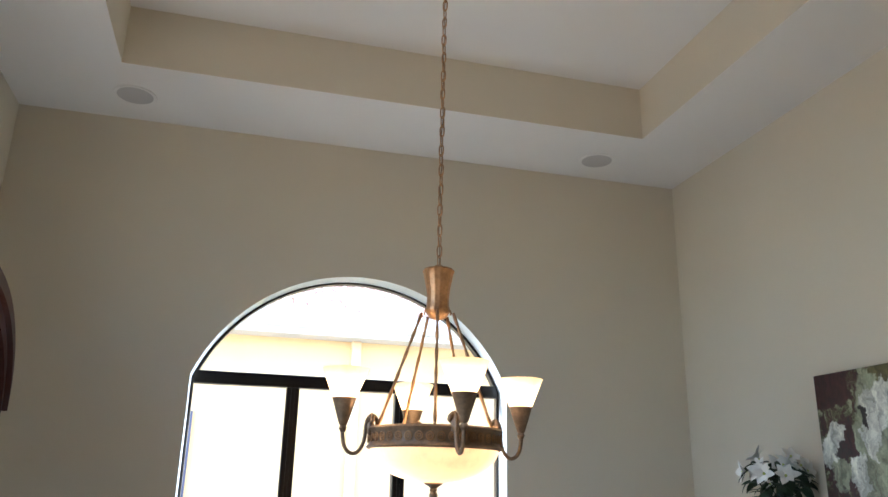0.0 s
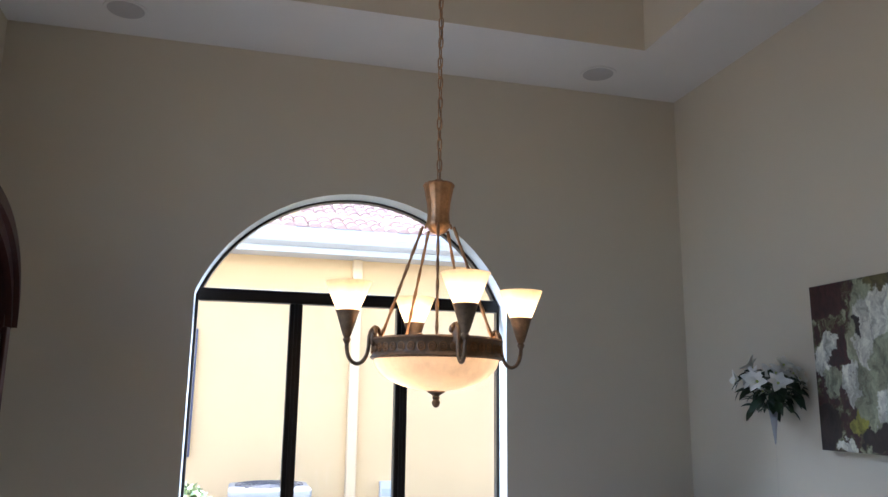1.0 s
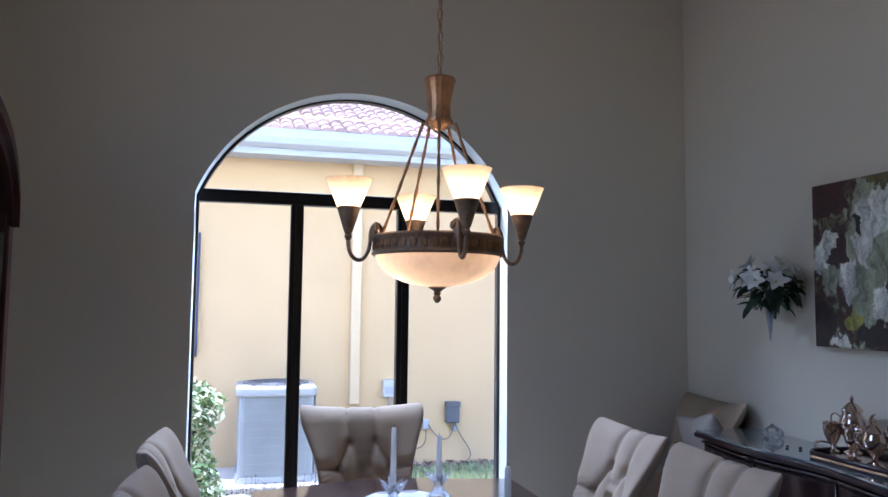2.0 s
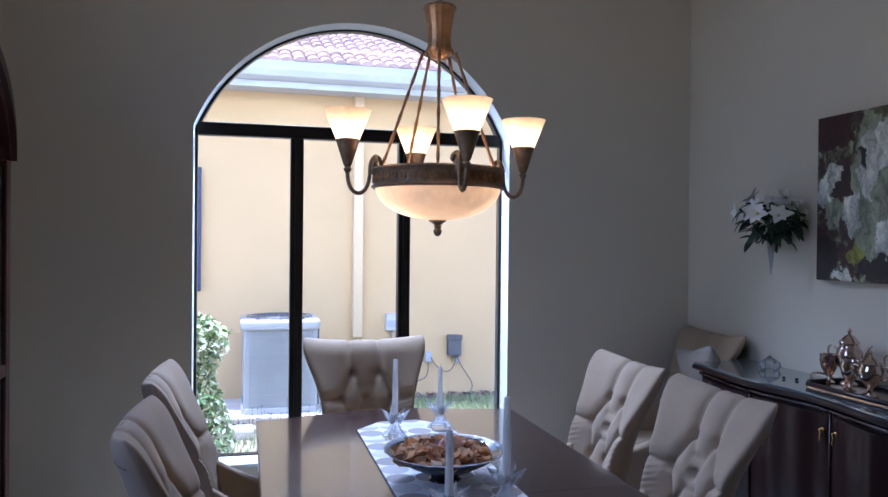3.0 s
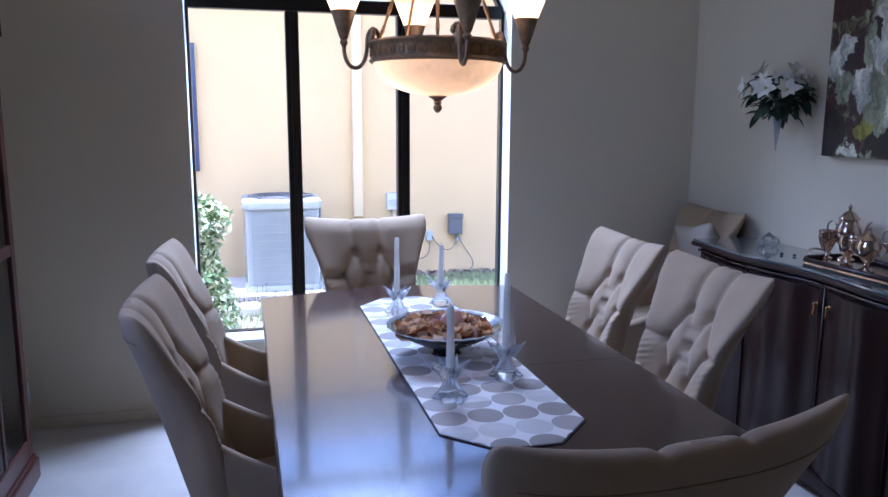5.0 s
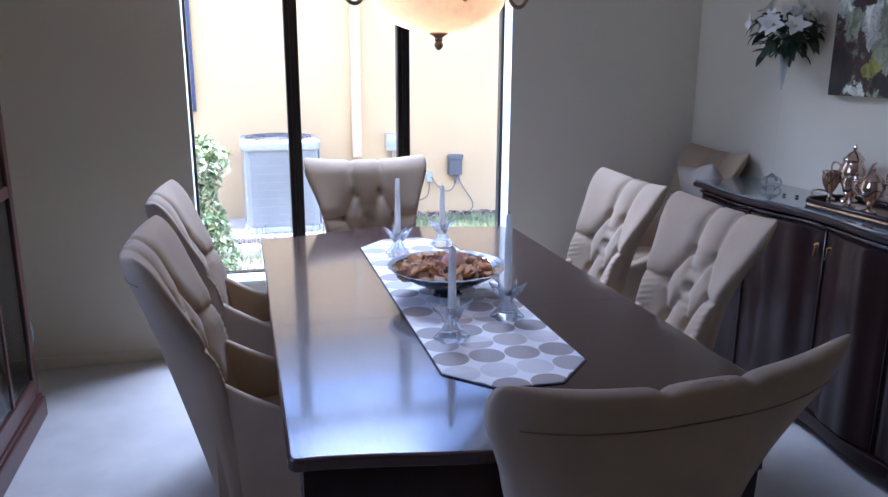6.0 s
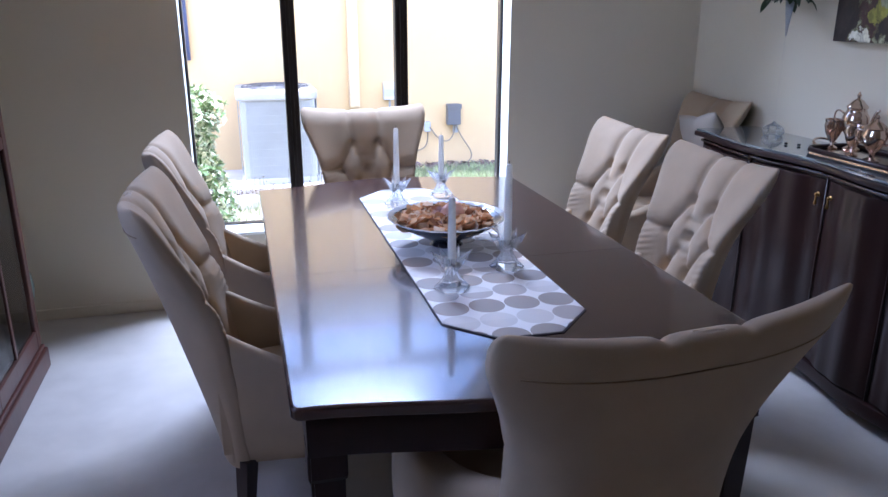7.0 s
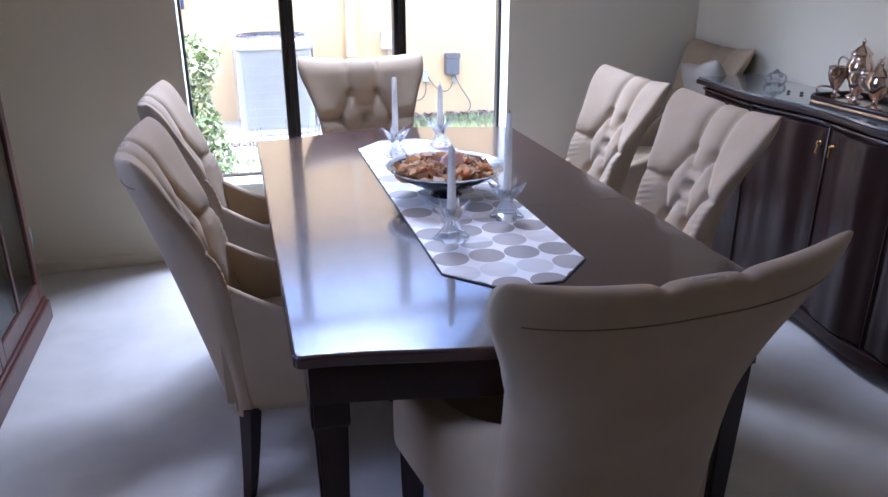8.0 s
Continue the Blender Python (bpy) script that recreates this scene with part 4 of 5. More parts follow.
milky(M_CRYSTAL, 0.10)
milky(M_RIMGLASS, 0.35)
for _m, _r in ((M_RIMGLASS, 0.2), (M_CRYSTAL, 0.07)):
    next(n for n in _m.node_tree.nodes if n.type == "BSDF_GLOSSY").inputs["Roughness"].default_value = _r
M_WAX = shade_glass("white_wax", (0.86, 0.84, 0.80), 0.5)
M_BLACKGLASS = surface("black_glass", (0.012, 0.012, 0.018), 0.22, vary=0.1, relief=0.0, coat=0.1)
M_SILVERRIM = surface("clear_silvered_rim", (0.62, 0.64, 0.68), 0.12, metal=0.7, vary=0.15, relief=0.05)
M_POT = [shade_glass("dried_petals_" + n, c, 0.45) for n, c in (("brown", (0.56, 0.28, 0.13)), ("tan", (0.78, 0.50, 0.29)), ("cream", (0.86, 0.68, 0.50)), ("umber", (0.30, 0.13, 0.07)))]
M_PINK = shade_glass("rose_quartz", (0.92, 0.66, 0.56), 0.45)


def build_table_things():
    rng = random.Random(11)
    xc = (RX0 + RX1) / 2
    run = thing("table_runner", "white table runner printed with grey circles, pointed ends", "table runner", at=pose(xc, 0, TZ))
    w = (RX1 - RX0) / 2
    pts = [(-w, RY0 + 0.11), (-0.075, RY0), (0.075, RY0), (w, RY0 + 0.11), (w, RY1 - 0.11), (0.075, RY1), (-0.075, RY1), (-w, RY1 - 0.11)]
    def inset(ps, d):
        cx, cy = 0, (RY0 + RY1) / 2
        return [(x - math.copysign(d, x - cx), y - math.copysign(d * 0.9, y - cy)) for x, y in ps]
    bm = B()
    prism(bm, pts, 0.0006, 0.003, bev=0.0008, seg=1)
    part("hem", bm, M_HEM, run, "dark stitched edge")
    bm = B()
    lo = inset(pts, 0.0035)
    prism(bm, lo, 0.0012, 0.0042, bev=0.001, seg=1)
    part("cloth", bm, M_RUNNER, run)

    # pedestal bowl of dried petals
    bowl = thing("fruit_bowl", "black glass pedestal bowl heaped with dried petals", "bowl", at=pose(0.585, 2.17, TZ + 0.0045))
    bm = B()
    lathe(bm, [(0, 0), (0.048, 0), (0.050, 0.003), (0.046, 0.007), (0.040, 0.013), (0.042, 0.020), (0.070, 0.036), (0.112, 0.062), (0.150, 0.090), (0.168, 0.1065), (0.166, 0.1085), (0.146, 0.096), (0.100, 0.072), (0.05, 0.055), (0, 0.052)], 64)
    part("body", bm, M_BLACKGLASS, bowl, smooth=60)
    bm = B()
    lathe(bm, [(0.1665, 0.1075), (0.172, 0.111), (0.179, 0.1155), (0.180, 0.1175), (0.177, 0.1175), (0.171, 0.1135), (0.1645, 0.1095)], 96, flute=0.012, lobes=24)
    part("rim", bm, M_RIMGLASS, bowl, "scalloped clear glass rim", smooth=60)
    heap = [B() for _ in M_POT]
    for k in range(260):
        r, a = 0.128 * math.sqrt(rng.random()), rng.uniform(0, 6.283)
        z = 0.090 + 0.020 * (1 - (r / 0.14) ** 2) * rng.uniform(0.3, 1.0)
        s = rng.uniform(0.020, 0.042)
        m = Matrix.Translation((r * math.cos(a), r * math.sin(a), z)) @ Euler((rng.uniform(-0.9, 0.9), rng.uniform(-0.9, 0.9), rng.uniform(0, 6.3))).to_matrix().to_4x4()
        t = heap[rng.choice((0, 0, 1, 1, 1, 2, 2, 3))]
        g = [[t.verts.new(m @ Vector((s * (i - 1.5) / 1.5 * (1 - 0.25 * abs(j - 1)), s * 0.7 * (j - 1), s * 0.45 * ((i - 1.5) / 1.5) ** 2 + s * 0.2 * (j - 1) ** 2))) for i in range(4)] for j in range(3)]
        for j in range(2):
            for i in range(3):
                t.faces.new((g[j][i], g[j][i + 1], g[j + 1][i + 1], g[j + 1][i]))
    for t, mat in zip(heap, M_POT):
        part("dried_petals", t, mat, bowl, smooth=180)
    bm = B()
    bmesh.ops.create_icosphere(bm, subdivisions=2, radius=0.044)
    for v in bm.verts:
        v.co = Vector((v.co.x * 0.9, v.co.y * 0.6, v.co.z * 1.1)) * (1 + 0.25 * noise.noise(v.co * 30)) + Vector((0.018, -0.012, 0.126))
    part("rose_quartz", bm, M_PINK, bowl, "pink translucent stone")
    bowl.scale = (1.0, 1.0, 0.78)

    # crystal star holders with tapers
    def candle(x, y, top):
        c = thing("candlestick", "cut crystal star candle holder with a white taper", "candlestick", "candlesticks on the table", at=pose(x, y, TZ + 0.0045, 0, 0, rng.uniform(0, 60)))
        bm = B()
        lathe(bm, [(0, 0), (0.040, 0), (0.042, 0.004), (0.026, 0.022), (0.016, 0.040), (0.014, 0.052), (0.020, 0.066), (0.021, 0.080), (0.013, 0.082), (0.012, 0.066), (0, 0.062)], 36, flute=0.16, lobes=6)
        st = part("holder", bm, M_CRYSTAL, c)
        for k in range(6):
            a = math.pi * k / 3
            bm = B()
            o = Vector((math.cos(a), math.sin(a), 0))
            sd = Vector((-o.y, o.x, 0))
            tip = o * 0.055 + Vector((0, 0, 0.103))
            base = [o * 0.012 + sd * 0.010 + Vector((0, 0, 0.058)), o * 0.020 + Vector((0, 0, 0.048)), o * 0.012 - sd * 0.010 + Vector((0, 0, 0.058)), o * 0.010 + Vector((0, 0, 0.074))]
            mid = [o * 0.032 + sd * 0.011 + Vector((0, 0, 0.080)), o * 0.038 + Vector((0, 0, 0.072)), o * 0.032 - sd * 0.011 + Vector((0, 0, 0.080)), o * 0.029 + Vector((0, 0, 0.088))]
            vb, vm, vt = [bm.verts.new(p) for p in base], [bm.verts.new(p) for p in mid], bm.verts.new(tip)
            bm.faces.new(vb)
            for i in range(4):
                j = (i + 1) % 4
                bm.faces.new((vb[i], vb[j], vm[j], vm[i]))
                bm.faces.new((vm[i], vm[j], vt))
            part("petal", bm, M_CRYSTAL, st)
        bm = B()
        h = top - TZ - 0.0045
        lathe(bm, [(0, 0.064), (0.0112, 0.064), (0.0105, h * 0.6), (0.0085, h - 0.006), (0.006, h - 0.001), (0, h)], 20)
        cd = part("candle", bm, M_WAX, c, "unlit white taper candle", smooth=50)
        bm = B()
        tube(bm, [(0, 0, h - 0.002), (0.001, 0, h + 0.008)], 0.0009, n=5)
        part("wick", bm, M_HEM, cd)
    candle(0.534, 2.675, 1.035)
    candle(0.727, 2.78, 0.985)
    candle(0.499, 1.80, 0.995)
    candle(0.690, 1.92, 1.045)


build_table_things()

# ---------------- the sideboard ----------------
M_GLASSTOP = surface("grey_glass_top", (0.11, 0.125, 0.125), 0.06, vary=0.08, relief=0.0, coat=1.0)
M_BRASS = surface("brass", (0.40, 0.23, 0.08), 0.42, metal=1.0, vary=0.15, relief=0.05)
M_SILVER = surface("worn_silver", (0.72, 0.58, 0.50), 0.13, metal=1.0, vary=0.12, big=16, fine=90, relief=0.05, depth=0.0006)
SBX, SBZ, SB0, SB1 = 2.055, 0.895, 1.62, 3.215


def build_sideboard():
    sb = thing("sideboard", "dark mahogany serpentine sideboard with a glass top", "sideboard", at=pose(0, 0, 0))
    def front(y, add=0.0):
        u = (y - SB0) / (SB1 - SB0)
        return SBX + 0.022 * math.cos(4 * math.pi * u) - add + 0.02
    def plan(add, y0, y1, back=X1 - 0.018):
        k = 24
        yy = [y0 + (y1 - y0) * i / k for i in range(k + 1)]
        return [(front(y, add), y) for y in yy] + [(back, y1), (back, y0)]
    bm = B()
    prism(bm, plan(-0.03, SB0 + 0.02, SB1 - 0.02), 0.075, 0.862)
    part("body", bm, M_DARKWOOD, sb, smooth=30)
    bm = B()
    prism(bm, plan(-0.005, SB0 + 0.005, SB1 - 0.005), 0.05, 0.105, bev=0.008)
    part("plinth", bm, M_DARKWOOD, sb, smooth=30)
    bm = B()
    prism(bm, plan(0.012, SB0, SB1), 0.862, 0.885, bev=0.006)
    part("worktop", bm, M_DARKWOOD, sb, smooth=30)
    bm = B()
    prism(bm, plan(0.006, SB0 + 0.006, SB1 - 0.006), 0.8855, SBZ, bev=0.002)
    part("glass_top", bm, M_GLASSTOP, sb, "grey glass cover sheet")
    for y in (SB0 + 0.06, SB1 - 0.06):
        for x in (SBX + 0.06, X1 - 0.07):
            bm = B()
            lathe(bm, [(0, 0), (0.02, 0), (0.03, 0.02), (0.034, 0.05), (0, 0.05)], 16, m=pose(x, y, 0))
            part("foot", bm, M_DARKWOOD, sb, smooth=50)
    bounds = [SB0 + 0.03, 1.98, 2.36, 2.77, SB1 - 0.03]
    for i, (a, b) in enumerate(zip(bounds, bounds[1:])):
        # bulging door
        bm = B()
        k = 20
        rows = []
        for z in (0.115, 0.125, 0.815, 0.825):
            row = []
            for j in range(k + 1):
                u = j / k
                y = a + 0.008 + (b - a - 0.016) * u
                flute = 0.004 * math.cos(2 * math.pi * u * 3)
                bulge = 0.034 * math.sin(math.pi * u) ** 0.8 + flute
                row.append(bm.verts.new((front(y, -0.028) - bulge * (1 if 0.12 < z < 0.82 else 0.9), y, z)))
            rows.append(row)
        for p, q in zip(rows, rows[1:]):
            for j in range(k):
                bm.faces.new((p[j], p[j + 1], q[j + 1], q[j]))
        geom = bmesh.ops.extrude_face_region(bm, geom=list(bm.faces))
        for v in [g for g in geom["geom"] if isinstance(g, bmesh.types.BMVert)]:
            v.co.x = max(v.co.x, front(v.co.y, -0.034))
        door = part("door", bm, M_DARKWOOD, sb, smooth=50)
        # bead under the top
        bm = B()
        tube(bm, [(front(a + 0.004 + (b - a - 0.008) * j / 16, -0.012), a + 0.004 + (b - a - 0.008) * j / 16, 0.845) for j in range(17)], 0.007, n=8)
        part("bead", bm, M_TABLE, sb, "shiny rounded moulding", smooth=180)
        bm = B()
        tube(bm, [(front(a, -0.02), a, 0.11), (front(a, -0.02), a, 0.835)], 0.005, n=8)
        part("stile", bm, M_DARKWOOD, sb, smooth=180)
        # brass pull
        y = b - 0.035 if i % 2 == 1 else a + 0.035
        x = front(y, -0.028) - 0.012
        bm = B()
        lathe(bm, [(0, 0.015), (0.005, 0.014), (0.007, 0.009), (0.004, 0.004), (0.009, 0.0), (0, -0.002)], 16, m=Matrix.Translation((x - 0.002, y, 0.765)) @ Matrix.Rotation(radians(-90), 4, "Y"))
        lathe(bm, [(0, 0), (0.003, -0.003), (0.004, -0.02), (0.0065, -0.034), (0, -0.040)], 10, m=Matrix.Translation((x - 0.012, y, 0.762)))
        part("drop_handle", bm, M_BRASS, door, "small brass drop handle", smooth=60)


def urn(profile, at, s=1.0, handles=(), lid=None, spout=False, name="urn", label="", cat="", turn=0, foot=()):
    u = thing(name, label, cat, "silver tea set", at=at @ Matrix.Rotation(radians(turn), 4, "Z"))
    bm = B()
    lathe(bm, [(r * s, z * s) for r, z in profile], 40)
    part("body", bm, M_SILVER, u, smooth=50)
    if lid:
        bm = B()
        lathe(bm, [(r * s, z * s) for r, z in lid], 32)
        part("lid", bm, M_SILVER, u, smooth=50)
    for h in handles:
        bm = B()
        tube(bm, [Vector(p) * s for p in h], [0.0042 * s] * len(h), n=8)
        part("handle", bm, M_SILVER, u, smooth=180)
    if spout:
        bm = B()
        sp = bezier((0.035, 0, 0.10), (0.085, 0, 0.10), (0.062, 0, 0.17), (0.095, 0, 0.185), 12)
        tube(bm, [Vector(p) * s for p in sp], [s * (0.011 - 0.0055 * i / 12) for i in range(13)], n=10)
        part("spout", bm, M_SILVER, u, smooth=180)


def build_tea_set():
    z = SBZ + 0.0005
    tr = thing("serving_tray", "dark rimmed silver serving tray on the sideboard", "tray", at=pose(2.285, 2.29, z))
    def rect(hx, hy, c):
        return [(hx - c, -hy), (hx, -hy + c), (hx, hy - c), (hx - c, hy), (-hx + c, hy), (-hx, hy - c), (-hx, -hy + c), (-hx + c, -hy)]
    bm = B()
    prism(bm, rect(0.115, 0.295, 0.04), 0, 0.006)
    part("base", bm, M_SILVER, tr)
    bm = B()
    path = rect(0.115, 0.295, 0.04)
    tube(bm, [(x, y, 0.013) for x, y in path], 0.010, n=8, closed=True)
    part("rim", bm, M_DARKWOOD, tr, "dark wooden rim", smooth=60)
    for s in (-1, 1):
        bm = B()
        tube(bm, bezier((-0.05, s * 0.295, 0.018), (-0.05, s * 0.36, 0.045), (0.05, s * 0.36, 0.045), (0.05, s * 0.295, 0.018)), 0.005, n=8)
        part("handle", bm, M_SILVER, tr, smooth=180)
    zt = z + 0.0065
    cup = [(0, 0), (0.022, 0), (0.024, 0.004), (0.009, 0.012), (0.007, 0.024), (0.016, 0.034), (0.030, 0.062), (0.037, 0.092), (0.034, 0.104), (0.038, 0.116), (0.035, 0.116), (0.031, 0.104), (0.033, 0.09), (0.012, 0.04), (0, 0.036)]
    ear = lambda x: bezier((0.034 * x, 0, 0.100), (0.062 * x, 0, 0.125), (0.062 * x, 0, 0.07), (0.026 * x, 0, 0.056), 10)
    urn(cup, pose(2.30, 2.578, zt), handles=[ear(1)], name="cream_jug", label="small footed silver cream jug on the tray", cat="jug", turn=200)
    pot = [(0, 0), (0.036, 0), (0.038, 0.006), (0.016, 0.018), (0.013, 0.034), (0.026, 0.050), (0.046, 0.085), (0.056, 0.125), (0.055, 0.150), (0.044, 0.168), (0.040, 0.182), (0.045, 0.190), (0, 0.190)]
    plid = [(0.046, 0.190), (0.044, 0.196), (0.034, 0.206), (0.026, 0.216), (0.020, 0.222), (0.012, 0.226), (0.006, 0.232), (0.008, 0.238), (0.010, 0.244), (0.005, 0.252), (0.003, 0.258), (0, 0.260)]
    hand = bezier((-0.048, 0, 0.155), (-0.105, 0, 0.215), (-0.105, 0, 0.10), (-0.050, 0, 0.085), 14)
    urn(pot, pose(2.345, 2.522, zt), s=0.88, handles=[hand], lid=plid, spout=True, name="coffee_pot", label="tall lidded silver coffee pot with spout and handle", cat="pot", turn=-62)
    urn(cup, pose(2.262, 2.428, zt), s=0.98, handles=[ear(1), ear(-1)], name="goblet", label="small footed silver goblet on the tray", cat="goblet", turn=60)
    sug = [(0, 0), (0.028, 0), (0.030, 0.005), (0.011, 0.014), (0.010, 0.030), (0.022, 0.042), (0.040, 0.070), (0.046, 0.098), (0.038, 0.112), (0.040, 0.120), (0, 0.120)]
    slid = [(0.041, 0.120), (0.036, 0.127), (0.022, 0.140), (0.009, 0.147), (0.005, 0.154), (0.008, 0.160), (0.003, 0.168), (0, 0.170)]
    se = lambda x: bezier((0.042 * x, 0, 0.105), (0.075 * x, 0, 0.135), (0.075 * x, 0, 0.06), (0.036 * x, 0, 0.062), 10)
    urn(sug, pose(2.245, 2.312, zt), handles=[se(1), se(-1)], lid=slid, name="sugar_bowl", label="lidded two-handled silver sugar bowl on the tray", cat="bowl", turn=-60)
    urn(pot, pose(2.345, 2.25, zt), s=0.86, handles=[hand], lid=plid, spout=True, name="teapot", label="lidded silver teapot with a curved handle", cat="pot", turn=-70)


def build_flowers():
    rng = random.Random(23)
    x, y = 2.30, 2.937
    v = thing("flower_vase", "tall clear trumpet vase holding white silk lilies", "vase", at=pose(x, y, SBZ + 0.0005))
    bm = B()
    lathe(bm, [(0, 0), (0.036, 0), (0.044, 0.010), (0.046, 0.022), (0.040, 0.036), (0.026, 0.046), (0.014, 0.052), (0.004, 0.062), (0, 0.064)], 20, flute=0.05, lobes=10)
    part("base", bm, M_CRYSTAL, v, "faceted clear crystal base", smooth=30)
    bm = B()
    lathe(bm, [(0, 0.0645), (0.0034, 0.065), (0.0026, 0.10), (0.0024, 0.427), (0, 0.4275)], 16)
    part("stem", bm, pane_glass("clear_stem_glass", (0.995, 0.995, 1.0), 1.04), v, "thin clear glass stem", smooth=30)
    bm = B()
    lathe(bm, [(0, 0.428), (0.003, 0.43), (0.008, 0.48), (0.014, 0.53), (0.022, 0.60), (0.020, 0.60), (0.012, 0.53), (0.006, 0.48), (0, 0.45)], 24)
    part("trumpet", bm, M_RIMGLASS, v, "silvery glass trumpet", smooth=40)
    green = surface("silk_leaf", (0.025, 0.055, 0.022), 0.6, vary=0.3, big=30, fine=90, relief=0.2)
    white = surface("silk_petal", (0.80, 0.78, 0.70), 0.7, vary=0.06, big=30, fine=90, relief=0.2)
    throat = surface("petal_throat", (0.55, 0.60, 0.20), 0.7, vary=0.1, relief=0.1)
    bm = B()
    for k in range(14):
        a = 2.4 * k
        tube(bm, bezier((0.010 * math.cos(a), 0.010 * math.sin(a), 0.55), (0.012 * math.cos(a), 0.012 * math.sin(a), 0.59), (0.05 * math.cos(a), 0.05 * math.sin(a), 0.60), (0.09 * math.cos(a), 0.09 * math.sin(a), 0.66 + 0.02 * math.sin(k)), 8), 0.002, n=5)
    part("stems", bm, green, v)
    def petal(bm, m, ln, wd, curl, nseg=6):
        rows = []
        for i in range(nseg + 1):
            t = i / nseg
            w = wd * math.sin(math.pi * (0.12 + 0.88 * t)) ** 0.8 * (1 if t < 1 else 0.15)
            rows.append([bm.verts.new(m @ Vector((ln * t, w * s, curl * ln * t * t - abs(s) * -0.25 * w))) for s in (-1, 0, 1)])
        for p, q in zip(rows, rows[1:]):
            for j in range(2):
                bm.faces.new((p[j], p[j + 1], q[j + 1], q[j]))
    # leaves, mostly below the blooms
    for k in range(104):
        a = rng.uniform(0, 6.283)
        r = rng.uniform(0.01, 0.10) if k < 66 else rng.uniform(0.04, 0.13)
        z = rng.uniform(0.58, 0.69) if k < 66 else rng.uniform(0.66, 0.755)
        m = Matrix.Translation((r * math.cos(a), r * math.sin(a), z)) @ Euler((rng.uniform(-0.5, 0.5), rng.uniform(-0.4, 0.9), a + rng.uniform(-0.6, 0.6))).to_matrix().to_4x4()
        bm = B()
        petal(bm, m, rng.uniform(0.05, 0.085), rng.uniform(0.012, 0.020), -0.3)
        part("leaf", bm, green, v, smooth=180)
    # blooms over a dome
    for k in range(13):
        f = (k + 0.5) / 13
        el_ = math.asin(0.95 * (1 - f) + 0.04)
        a = k * 2.39996
        R_ = 0.118 + rng.uniform(-0.035, 0.03)
        c = Vector((R_ * 1.12 * math.cos(el_) * math.cos(a), R_ * 1.12 * math.cos(el_) * math.sin(a), 0.668 + 0.105 * math.sin(el_) + rng.uniform(-0.03, 0.02)))
        if x + c.x > X1 - 0.045:
            c.x = X1 - 0.045 - x - rng.uniform(0, 0.04)
        d = Vector((math.cos(el_) * math.cos(a), math.cos(el_) * math.sin(a), math.sin(el_) * 0.6 + rng.uniform(-0.25, 0.3))).normalized()
        base = Matrix.Translation(c) @ d.to_track_quat("Z", "Y").to_matrix().to_4x4()
        bm = B()
        for j in range(6):
            m = base @ Matrix.Rotation(j * math.pi / 3 + rng.uniform(-0.1, 0.1), 4, "Z") @ Matrix.Rotation(radians(-38 - 14 * (j % 2)), 4, "Y")
            petal(bm, m, rng.uniform(0.048, 0.066), 0.018, -0.35)
        if any(vv.co.x + x > X1 - 0.004 for vv in bm.verts):
            for vv in bm.verts:
                vv.co.x = min(vv.co.x, X1 - 0.005 - x)
        bl = part("bloom", bm, white, v, smooth=180)
        bm = B()
        lathe(bm, [(0, -0.01), (0.005, 0.0), (0.006, 0.012), (0, 0.02)], 8, m=base)
        part("throat", bm, throat, bl, "yellow-green flower throat", smooth=180)


build_sideboard()
build_tea_set()
build_flowers()

